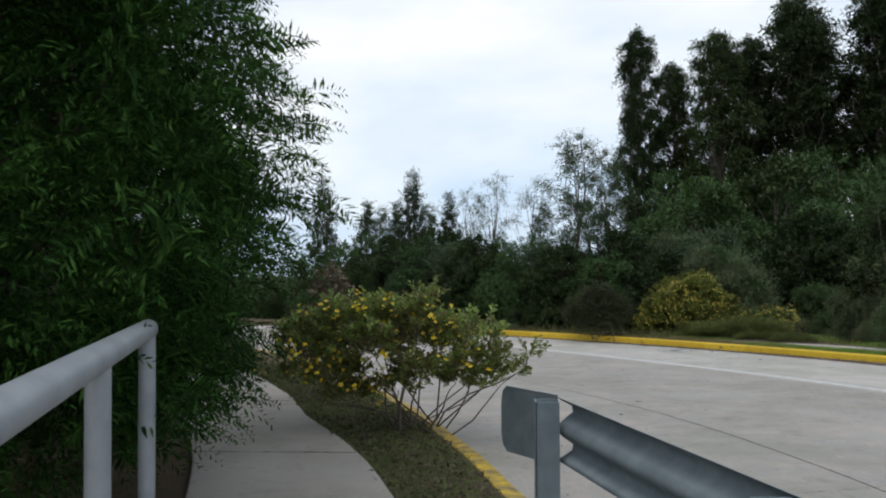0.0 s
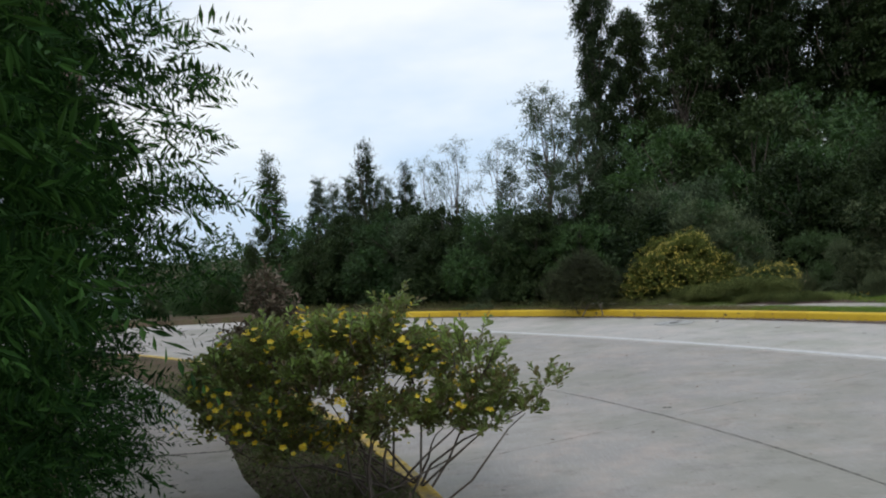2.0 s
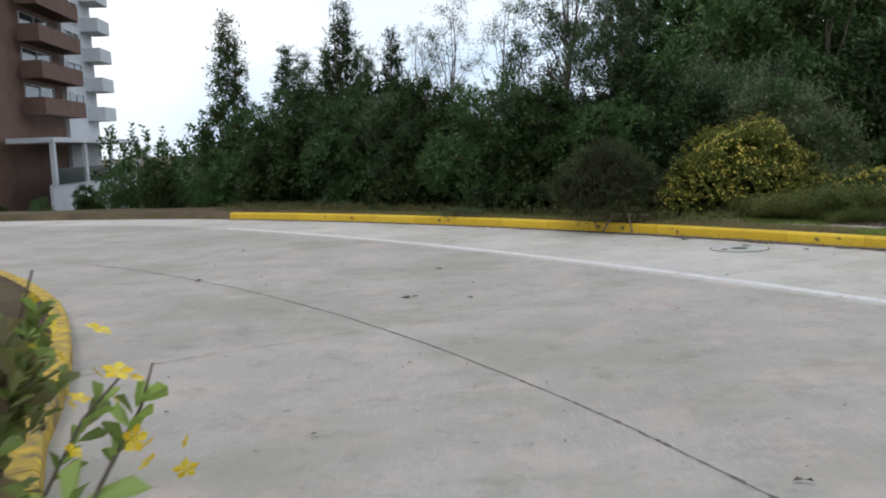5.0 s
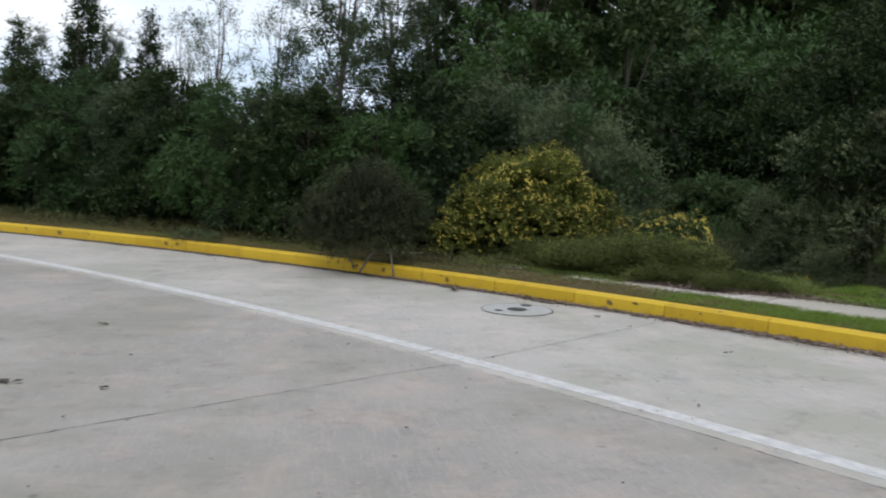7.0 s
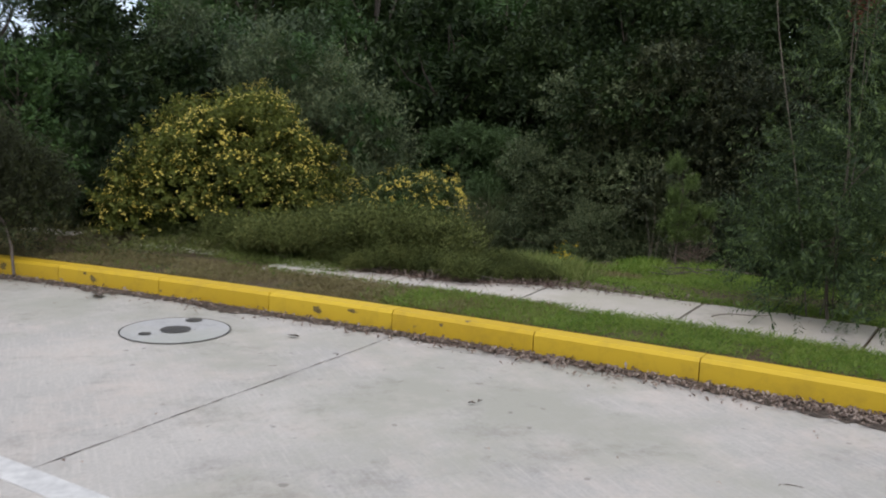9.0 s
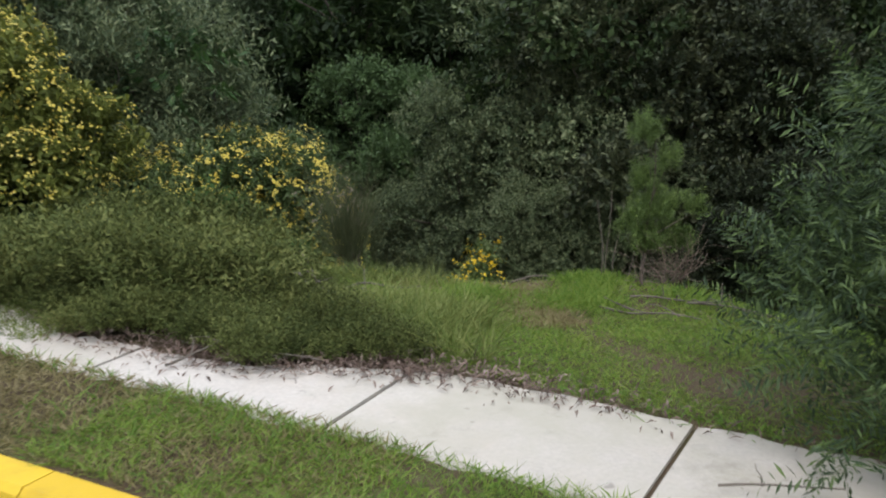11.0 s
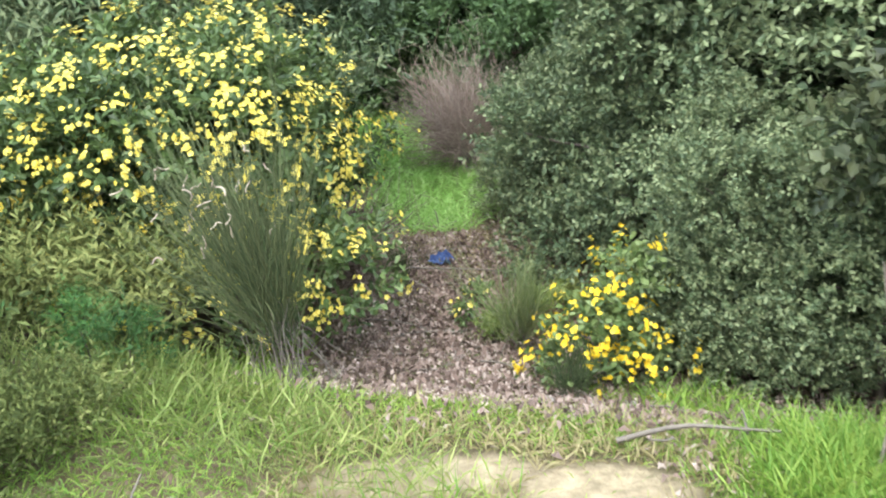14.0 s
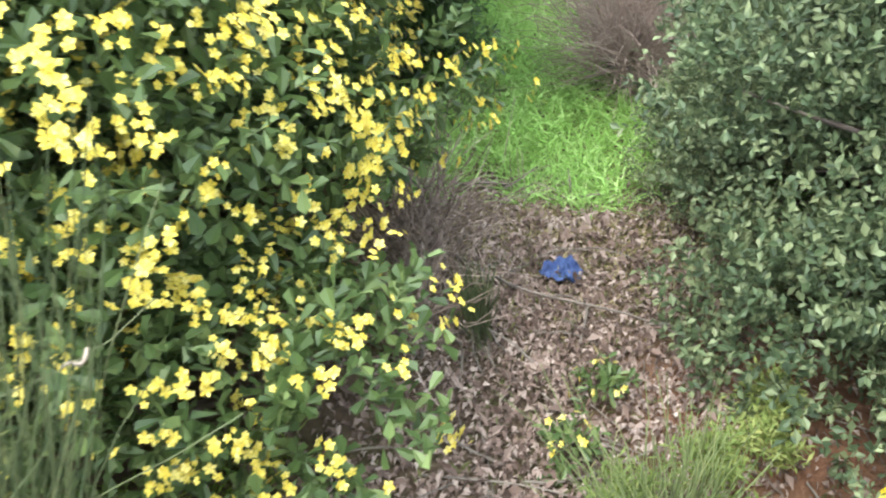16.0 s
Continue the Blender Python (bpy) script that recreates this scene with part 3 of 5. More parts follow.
# ---- handrail ----
rail = tagged(new("handrail"), "grey painted steel tube handrail beside the footpath", "handrail")
A0, A1 = np.array([0.58, -2.8, 1.21]), np.array([-0.79, 1.88, 1.19])
part_np("top_rail", tube(np.linspace(A0, A1, 6), 0.040, 16), M_RAIL, rail, smooth=True)
part_np("lower_rail", tube(np.linspace(A0 - (0, 0, 0.75), A1 - (0, 0, 0.75), 6), 0.028, 12), M_RAIL, rail, smooth=True)
for q in (0.16, 0.715, 0.99):
    p = A0 + (A1 - A0) * q
    part_np("post", tube([(p[0], p[1], 0.0), (p[0], p[1], p[2] - 0.01)], 0.034, 14), M_RAIL, rail, smooth=True)
bm = bmesh.new()
bmesh.ops.create_uvsphere(bm, u_segments=14, v_segments=8, radius=0.040, matrix=Matrix.Translation(A1))
part("end_cap", bm, M_RAIL, rail)

# ---- guard rail ----
guard = tagged(new("guard_rail"), "grey galvanised steel road guard rail with flat end plate", "guard rail")


def beam(p0, p1, prof):
    """A thin sheet of the profile (outward, height) swept along the plan line p0 to p1."""
    p0, p1 = np.array(p0, float), np.array(p1, float)
    d = unit(p1 - p0)
    nrm = np.array([-d[1], d[0]])
    V = []
    for p in (p0, p1):
        for t in (0, 0.004):
            V += [(p[0] + nrm[0] * (o + t), p[1] + nrm[1] * (o + t), z) for o, z in prof]
    k = len(prof)
    F = []
    for b in (0, k):
        for j in range(k - 1):
            F.append((b + j, b + j + 1, 2 * k + b + j + 1, 2 * k + b + j))
    F += [(0, k, 3 * k, 2 * k), (k - 1, 2 * k - 1, 4 * k - 1, 3 * k - 1)]
    F += [(j, j + 1, k + j + 1, k + j) for j in range(k - 1)]
    return np.array(V), np.array(F)


WAVE = [(o * 0.9, z * 0.885) for o, z in [(0.0, 0.98), (0.02, 0.965), (0.075, 0.935), (0.08, 0.905), (0.02, 0.86), (0.0, 0.835), (0.0, 0.815), (0.02, 0.79), (0.08, 0.745), (0.075, 0.715), (0.02, 0.685), (0.0, 0.67)]]
part_np("beam", beam((0.895, 2.25), (2.05, -2.1), WAVE), M_STEEL, guard, smooth=True)
bm = bmesh.new()
e0, ed = Vector((0.90, 2.255, 0)), Vector((-0.305, 0.33, 0))
outline = [(0.0, 0.64), (0.86, 0.64), (0.96, 0.67), (1.0, 0.73), (1.0, 0.90), (0.96, 0.96), (0.86, 0.99), (0.0, 0.99)]
front = [bm.verts.new(e0 + ed * u + Vector((0.06 * u * u, 0.05 * u * u, z * 0.885))) for u, z in outline]
face = bm.faces.new(front)
ret = bmesh.ops.extrude_face_region(bm, geom=[face])
bmesh.ops.translate(bm, verts=[v for v in ret["geom"] if isinstance(v, bmesh.types.BMVert)], vec=(-0.004, -0.0035, 0))
part("end_plate", bm, M_STEEL, guard)
for q in (0.02, 0.42, 0.84):
    x, y = 0.885 + 1.155 * q - 0.06, 2.28 - 4.35 * q
    bm = bmesh.new()
    for sx, sy, dx, dy in ((0.008, 0.12, -0.05, 0), (0.10, 0.008, 0, 0.056), (0.10, 0.008, 0, -0.056)):
        bmesh.ops.create_cube(bm, size=1, matrix=Matrix.Translation((x + dx, y + dy, 0.41)) @ Matrix.Diagonal((sx, sy, 0.9, 1)))
    part("post", bm, M_STEEL, guard)

# ---- manhole ----
M_IRON = plain_material("dark_iron", (0.05, 0.05, 0.05), (0.10, 0.095, 0.09), 20, 0.7, 0.3, 0.4)
M_COVER = concrete_material("cover_concrete", (0.42, 0.42, 0.42), (0.52, 0.51, 0.50), (0.46, 0.43, 0.40))


def disc(r0, r1, z, n=40):
    """A flat ring, or a disc where r0 is 0."""
    a = np.linspace(0, 2 * np.pi, n, endpoint=False)
    r0 = max(r0, 0.001)
    V = np.concatenate([np.stack([r * np.cos(a), r * np.sin(a), 0 * a + z], -1) for r in (r0, r1)])
    i = np.arange(n)
    k = (i + 1) % n
    return V, np.stack([i, k, n + k, n + i][::-1], -1)


manhole = tagged(new("manhole_cover"), "round concrete manhole cover with iron rim set in the road", "manhole cover")
part_np("rim", disc(0.295, 0.304, 0.006), M_IRON, manhole, "dark gritty iron rim")
part_np("cover", disc(0.0, 0.294, 0.005), M_COVER, manhole)
hub = part_np("plug", disc(0.0, 0.085, 0.009, 24), M_IRON, manhole, "dark iron centre plug")
h2 = part_np("lifting_hole", disc(0.0, 0.035, 0.009, 12), M_IRON, manhole)
h2.location = (-0.17, -0.05, 0)
h3 = part_np("lifting_hole", disc(0.0, 0.05, 0.009, 12), M_IRON, manhole)
h3.location = (0.13, 0.2, 0)
manhole.location = (3.755, 14.80, 0.0)


# ---- loose stuff on the ground ----
def stuff(name, VF, mat, label, category, smooth=False):
    return tagged(new(name, mesh_np(name, *VF, mat, smooth)), label, category, kind="stuff")


def blades(P, rng, h, w, lean=0.5):
    """Grass blades standing at P: bent, narrow."""
    n = len(P)
    D = unit(np.stack([rng.normal(size=n) * lean, rng.normal(size=n) * lean, np.ones(n)], -1))
    hh = (h * rng.uniform(0.45, 1.3, n))[:, None]
    X = unit(np.cross(D, unit(rng.normal(size=(n, 3)))))
    tip = P + D * hh + D * (1, 1, 0) * hh * 0.5
    mid = P + D * hh * 0.55
    V = np.stack([P - X * w * 0.35, mid - X * w * 0.5, tip, mid + X * w * 0.5], 1).reshape(-1, 3)
    return V, np.arange(len(V)).reshape(-1, 4)


def verge_points(rng, n, a0, a1, o0, o1):
    """Points behind the far kerb by angle and distance from its face."""
    a, o = rng.uniform(a0, a1, n), rng.uniform(o0, o1, n)
    P = polar(a, far_r(a) + o)
    P[:, 2] = ground_z(P[:, 0], P[:, 1])
    return P, a, o


def clumped(P, rng, scale, keep):
    """Keeps the points that fall in patches of the given size."""
    f = np.sin(P[:, 0] * scale + 1.7 * np.sin(P[:, 1] * scale * 0.6)) + np.sin(P[:, 1] * scale * 1.3 + 1.1 * np.sin(P[:, 0] * scale * 0.8))
    return P[f + rng.normal(size=len(P)) * 0.5 > keep]


rg = np.random.default_rng(41)
V1, _, _ = verge_points(rg, 46000, 24, 39.5, 0.145, 0.73)
stuff("verge_grass", blades(clumped(V1, rg, 7, -1.5), rg, 0.046, 0.0036, 0.8), L_GRASS, "short green verge grass behind the yellow kerb", "grass")
V2, _, _ = verge_points(rg, 52000, 37.4, 62, 0.145, 0.75)
L_STRAW = leaf_material("straw_grass", (0.10, 0.085, 0.03), (0.19, 0.16, 0.07), (0.30, 0.26, 0.13), 0.8, 0.2)
stuff("dry_verge_grass", blades(clumped(V2, rg, 5, -1.5), rg, 0.04, 0.0042, 0.9), L_STRAW, "short straw-coloured grass behind the kerb", "grass")

V2, _, _ = verge_points(rg, 9000, 39.0, 58, 0.17, 0.75)
stuff("green_verge_grass", blades(clumped(V2, rg, 4, 0.6), rg, 0.05, 0.005, 0.8), L_GRASS, "patches of green grass among the straw", "grass")
V3, a3, o3 = verge_points(rg, 170000, 30.5, 42.0, 1.42, 4.15)
wob = 0.12 * np.sin(V3[:, 0] * 17) * np.sin(V3[:, 1] * 23 + 1)
sandy = np.minimum(np.hypot((V3[:, 0] - 7.12) / 0.26, (V3[:, 1] - 16.44) / 0.11), np.hypot((V3[:, 0] - 7.46) / 0.19, (V3[:, 1] - 16.32) / 0.13))
sandy = np.minimum(sandy, np.hypot((V3[:, 0] - 7.41) / 0.10, (V3[:, 1] - 15.80) / 0.10)) + wob
open_lane = (sandy > 1.0) & ((sandy > 1.5) | (rg.random(len(V3)) < 0.4)) | (rg.random(len(V3)) < 0.07)
open_lane &= (np.hypot(V3[:, 0] - 7.32, (V3[:, 1] - 15.68) * 0.45) > 0.14) | (rg.random(len(V3)) < 0.25)
lane_x = np.interp(V3[:, 1], [15.3, 15.8, 16.1, 16.4], [7.2, 7.40, 7.45, 7.40])
open_lane &= (np.abs(V3[:, 0] - lane_x) > 0.09) | (V3[:, 1] > 16.4) | (rg.random(len(V3)) < 0.4)
open_lane &= ~((V3[:, 1] > 16.95) & (np.abs(V3[:, 0] - 7.25) < 0.42))
V3 = clumped(V3[open_lane], rg, 3.0, -1.5)
stuff("clearing_grass", blades(V3, rg, 0.036, 0.0032, 0.85), L_GRASS, "lush bright green grass in the clearing", "grass")
tq = rg.uniform(0, 1, 5000)
W = np.column_stack([7.15 + 0.3 * tq + rg.normal(size=5000) * 0.10, 15.35 + 1.05 * tq])
W2 = np.column_stack([rg.uniform(6.8, 7.8, 3500), rg.normal(16.5, 0.2, 3500)])
W = np.concatenate([W, W2])
W = W[np.minimum(np.hypot((W[:, 0] - 7.12) / 0.26, (W[:, 1] - 16.44) / 0.11), np.hypot((W[:, 0] - 7.46) / 0.19, (W[:, 1] - 16.32) / 0.13)) > 0.9]
stuff("worn_grass", blades(np.column_stack([W, ground_z(W[:, 0], W[:, 1])]), rg, 0.045, 0.0045, 0.9), L_STRAW, "thin straw-coloured grass along the worn trail", "grass")
tuft_c = np.array([(7.13, 16.08), (7.1, 16.12), (8.0, 16.27), (8.1, 16.4), (7.9, 16.2), (7.85, 16.15), (7.7, 15.9), (8.0, 16.4), (7.6, 15.7), (6.75, 16.0), (8.1, 15.6), (7.95, 17.0), (7.4, 15.8)])
pk = rg.integers(0, len(tuft_c), 9000)
T = tuft_c[pk] + rg.normal(size=(9000, 2)) * 0.1
T = np.column_stack([T, ground_z(T[:, 0], T[:, 1])])
stuff("tall_grass", blades(T, rg, 0.085, 0.0036, 0.55), L_GRASS, "taller green grass tufts beside the trail", "grass")
B = np.column_stack([rg.normal(7.33, 0.42, 24000), 19.2 + 3.4 * rg.random(24000) ** 1.2])
B = B[B[:, 1] > 19.3 + 0.16 * np.sin(B[:, 0] * 9) + 0.09 * np.sin(B[:, 0] * 23 + 1) + 0.07 * rg.normal(size=24000)]
S = np.column_stack([rg.normal(7.45, 0.3, 3800), rg.normal(19.1, 0.26, 3800)])
stuff("worn_grass", blades(np.column_stack([S, ground_z(S[:, 0], S[:, 1])]), rg, 0.04, 0.005, 1.0), L_STRAW, "thin straw-coloured grass at the end of the leaf litter", "grass")
L_BACKGRASS = leaf_material("light_grass", (0.16, 0.32, 0.06), (0.29, 0.50, 0.13), (0.50, 0.66, 0.27), 0.6, 0.35)
B = np.column_stack([B, ground_z(B[:, 0], B[:, 1])])
stuff("back_grass", blades(B, rg, 0.09, 0.007, 0.8), L_BACKGRASS, "bright green grass patch further down the trail", "grass")

H, _, _ = verge_points(rg, 26000, 39.2, 46.0, 1.15, 3.0)
H = clumped(H, rg, 2.6, -0.2)
L_HEATHGRASS = leaf_material("heath_grass", (0.075, 0.115, 0.024), (0.14, 0.19, 0.044), (0.30, 0.32, 0.105), 0.7, 0.25)
stuff("heath_grass", blades(H, rg, 0.12, 0.004, 0.6), L_HEATHGRASS, "olive grass growing through the low heath", "grass")
H3, _, _ = verge_points(rg, 9000, 41.0, 45.5, 0.85, 1.5)
stuff("heath_grass", blades(clumped(H3, rg, 4, -0.8), rg, 0.06, 0.004, 0.8), L_HEATHGRASS, "short olive grass over the end of the footpath", "grass")
H2, _, _ = verge_points(rg, 5000, 37.7, 39.4, 1.5, 2.2)
stuff("heath_grass", blades(clumped(H2, rg, 5, -0.2), rg, 0.17, 0.005, 0.5), L_HEATHGRASS, "pale olive grass tufts beside the clearing", "grass")
# near verge between footpath and kerb
Y = rg.uniform(-3, 11, 60000)
X = path_mid(Y) + 0.58 + rg.uniform(0, 1.6, 60000)
rr, aa = np.hypot(X - CX, Y - CY), np.degrees(np.arctan2(Y - CY, X - CX))
ok = rr < near_r(aa) - 0.15
G = clumped(np.column_stack([X, Y, np.full(60000, 0.12)])[ok], rg, 6, -1.9)
L_OLIVEGRASS = leaf_material("olive_grass", (0.030, 0.048, 0.014), (0.065, 0.095, 0.026), (0.14, 0.17, 0.06), 0.8, 0.2)
stuff("near_verge_grass", blades(G, rg, 0.05, 0.005, 0.8), L_OLIVEGRASS, "sparse olive grass on the verge beside the footpath", "grass")


VERGE = np.column_stack([X, Y, np.full(60000, 0.12)])[ok][:5000]


def flat_bits(P, rng, L, W, tilt=0.35):
    """Dead leaves lying at P."""
    n = len(P)
    D = unit(np.stack([rng.normal(size=n), rng.normal(size=n), rng.normal(size=n) * tilt], -1))
    X = unit(np.cross(D, np.stack([rng.normal(size=n) * tilt, rng.normal(size=n) * tilt, np.ones(n)], -1)))
    s = rng.uniform(0.5, 1.3, (n, 1))
    C = P + (0, 0, 0.012)
    mid = C + D * L * s * 0.5 + (0, 0, 0.008)
    V = np.stack([C, mid - X * W * s / 2, C + D * L * s, mid + X * W * s / 2], 1).reshape(-1, 3)
    return V, np.arange(len(V)).reshape(-1, 4)


L_DARKLITTER = leaf_material("dark_litter", (0.03, 0.022, 0.016), (0.07, 0.05, 0.036), (0.16, 0.12, 0.09), 0.85, 0.0)
stuff("verge_litter", flat_bits(VERGE, rg, 0.05, 0.016, 0.5), L_DARKLITTER, "dark fallen leaves on the verge beside the footpath", "leaf litter")
t = rg.uniform(0, 1, 17000)
X = 7.30 + 0.12 * t + rg.normal(size=17000) * (0.36 - 0.1 * t)
Y = 16.95 + 2.5 * t
stuff("leaf_litter", flat_bits(np.column_stack([X, Y, ground_z(X, Y)]), rg, 0.025, 0.011, 0.8), L_DRY, "brown fallen leaves covering the trail", "leaf litter")
t = rg.uniform(0, 1, 2200)
X = 7.32 + 0.12 * t + rg.normal(size=2200) * (0.3 - 0.1 * t)
Y = 16.95 + 2.2 * t
stuff("leaf_litter", flat_bits(np.column_stack([X, Y, ground_z(X, Y) + 0.008]), rg, 0.038, 0.016, 0.9), L_DRY, "larger curled brown leaves on the trail", "leaf litter")
X, Y = rg.uniform(7.6, 9.4, 7000), rg.normal(17.1, 0.6, 7000)
stuff("leaf_litter", flat_bits(np.column_stack([X, Y, ground_z(X, Y)]), rg, 0.025, 0.011, 0.7), L_DRY, "brown fallen leaves under the dark shrub", "leaf litter")
X, Y = rg.normal(7.6, 0.3, 900), rg.normal(16.85, 0.13, 900)
stuff("leaf_litter", flat_bits(np.column_stack([X, Y, ground_z(X, Y) + 0.015]), rg, 0.03, 0.013, 0.6), L_DRY, "scattered pale leaves and chips at the trail mouth", "leaf litter")
X, Y = rg.normal(7.5, 0.35, 350), rg.uniform(17.0, 19.0, 350)
stuff("trail_weeds", sprigs(np.column_stack([X, Y, ground_z(X, Y)]), np.tile((0, 0, 1.0), (350, 1)) + rg.normal(size=(350, 3)) * 0.5, rg, 0.04, 5, 0.026, 0.006), L_OLIVE, "small olive weeds among the fallen leaves", "weeds")
for n in range(60):
    x, y = rg.normal(7.35, 0.3), rg.uniform(17.05, 19.0)
    rngt = np.random.default_rng(300 + n)
    a0 = rngt.uniform(0, 6.28)
    ln = rngt.uniform(0.12, 0.4)
    b = (x + ln * math.cos(a0), y + ln * math.sin(a0))
    ob = new("twig", mesh_np("twig", *limb((x, y, gz(x, y) + 0.012), (*b, gz(*b) + 0.025), 0.0035, 0.0015, rngt, 0.08, 6, 4), M_TWIG, True))
    tagged(ob, "thin dry twig lying among fallen leaves", "twig", "twigs on the trail")

a = rg.normal(38.8, 1.3, 2600)
o = rg.normal(0, 0.08, 2600) + np.interp(a, [37.6, 38.6, 39.5, 41.0, 42.0], [1.38, 1.24, 1.05, 1.02, 1.18])
P = polar(a, far_r(a) + o)
P[:, 2] = np.maximum(ground_z(P[:, 0], P[:, 1]), 0.116)
stuff("path_debris", flat_bits(P, rg, 0.045, 0.008, 0.5), L_DRY, "dry twigs and bits spilling over the path edge", "leaf litter")
a = np.concatenate([rg.uniform(20, 43, 1500), rg.uniform(20, 37, 1500)])
o = np.concatenate([rg.normal(0.71, 0.025, 1500), rg.normal(1.38, 0.03, 1500)])
P = polar(a, far_r(a) + o)
P[:, 2] = 0.11
stuff("path_edge_grass", blades(clumped(P, rg, 5, 0.0), rg, 0.06, 0.005, 0.8), L_GRASS, "grass creeping over the edges of the narrow footpath", "grass")
# gutter: earth and bits washed against the far kerb
M_DIRT = plain_material("gutter_dirt", (0.06, 0.048, 0.04), (0.15, 0.12, 0.10), 30, 0.95, 0, 0.7)
A = np.arange(22, 64, 0.06)
wid = 0.07 + np.array([0.09 * max(0.0, noise.noise(Vector((v * 0.9, 3, 0)))) + 0.05 * noise.noise(Vector((v * 3.1, 7, 0))) + 0.03 * noise.noise(Vector((v * 11.0, 1, 0))) for v in A]) + 0.03 * np.random.default_rng(8).random(len(A)) + 0.10 * np.exp(-((A - 33.6) / 1.2) ** 2)
inner, outer = polar(A, far_r(A) - wid, 0.003), polar(A, far_r(A) + 0.01, 0.012)
V = np.stack([inner, outer], 1).reshape(-1, 3)
i = np.arange(len(A) - 1) * 2
stuff("gutter_dirt", (V, np.stack([i, i + 2, i + 3, i + 1], -1)), M_DIRT, "dark dirt washed along the foot of the kerb", "dirt")
a = np.concatenate([rg.uniform(24, 46, 2200), rg.normal(33.6, 1.2, 900), rg.normal(37.0, 1.3, 700)])
o = -np.abs(rg.normal(0, 0.09, len(a))) - 0.01
P = polar(a, far_r(a) + o, 0.004)
stuff("gutter_leaves", flat_bits(P, rg, 0.035, 0.012, 0.2), L_DRY, "dry leaves and chips in the gutter", "leaf litter")


def twig(at, toward, length, r, seed, label, forks=2, name="twig", mat=None):
    """A dead twig lying on the ground, with a few side shoots."""
    rng = np.random.default_rng(seed)
    a = np.array([*at, gz(*at) + 0.03])
    b2 = np.array(at) + np.array(toward) / np.hypot(*toward) * length
    b = np.array([*b2, gz(*b2) + 0.06])
    r *= 0.6
    parts = [limb(a, b, r, r * 0.45, rng, 0.07, 8, 5)]
    for q in np.linspace(0.35, 0.8, forks):
        c = a + (b - a) * q
        e = c + np.array([rng.normal(), rng.normal(), abs(rng.normal()) * 0.6 + 0.2]) * length * 0.16
        parts.append(limb(c, e, r * 0.6, r * 0.25, rng, 0.1, 5, 4))
    ob = new(name, mesh_np(name, *join(parts), mat or M_TWIG, True))
    return tagged(ob, label, "twig")


M_PALE = plain_material("bleached_wood", (0.11, 0.095, 0.08), (0.21, 0.185, 0.16), 14, 0.9, 0, 0.4)
twig((7.56, 15.62), (0.17, -0.46), 0.55, 0.010, 51, "long pale bare twig lying across the grass", 3)
twig((7.80, 15.72), (0.35, -0.35), 0.5, 0.011, 52, "dead branching twig under the small pine", 4)
twig((8.0, 15.5), (0.2, -0.9), 0.55, 0.010, 53, "dead branching twig in the grass", 4)
twig((6.18, 16.6), (0.08, -1.0), 1.08, 0.013, 54, "bleached forked branch beside the low shrubs", 5, "branch", M_PALE)
twig((5.9, 15.62), (0.5, -0.6), 0.36, 0.009, 154, "bleached forked branch among dry debris", 3, "branch", M_PALE)
for n, (x, y, dx, dy, ln) in enumerate([(5.62, 15.3, 0.4, 0.5, 0.35), (5.75, 15.2, -0.5, 0.4, 0.3), (5.5, 15.45, 0.9, -0.2, 0.4), (5.85, 15.35, 0.1, 0.6, 0.3), (5.4, 15.2, 0.7, 0.4, 0.32), (6.45, 15.95, 0.6, -0.4, 0.3), (6.2, 16.05, 0.8, 0.3, 0.35), (5.95, 15.05, -0.6, 0.2, 0.28)]):
    twig((x, y), (dx, dy), ln, 0.009, 400 + n, "bleached dry twig tangled in the low heath", 3)
twig((5.95, 15.25), (0.6, -0.35), 0.5, 0.009, 55, "brown twig lying on the narrow footpath", 2)
twig((6.35, 16.15), (0.9, 0.1), 0.5, 0.012, 56, "weathered stick lying in the clearing", 1, "stick")
twig((7.55, 16.5), (0.9, -0.2), 0.35, 0.012, 57, "dark stick beside the stones", 2, "stick")
twig((5.45, 13.25), (0.5, -0.6), 0.2, 0.006, 58, "thin twig lying on the road by the kerb", 1)
twig((5.4, 12.0), (0.5, -0.4), 0.14, 0.005, 59, "thin twig lying on the road", 1)
twig((6.62, 13.75), (0.55, -0.4), 0.32, 0.007, 60, "thin brown twig on the narrow footpath", 1)
twig((7.2, 18.75), (0.8, -0.5), 0.6, 0.008, 61, "bare brown twig across the leaf-strewn trail", 2)
twig((7.3, 17.85), (0.5, 0.25), 0.45, 0.006, 62, "thin curved twig on the fallen leaves", 2)

twig((7.05, 19.35), (0.55, -0.12), 0.5, 0.012, 63, "grey stick lying across the head of the trail", 2, "stick")
twig((7.47, 18.62), (-0.05, -0.45), 0.42, 0.006, 64, "pale curved twig on the fallen leaves", 1)
twig((7.0, 18.95), (0.3, -0.45), 0.4, 0.008, 65, "bare brown twig leaning from the trail edge", 3)
twig((7.05, 18.6), (0.12, -0.5), 0.45, 0.007, 66, "bare brown twig leaning from the trail edge", 3)


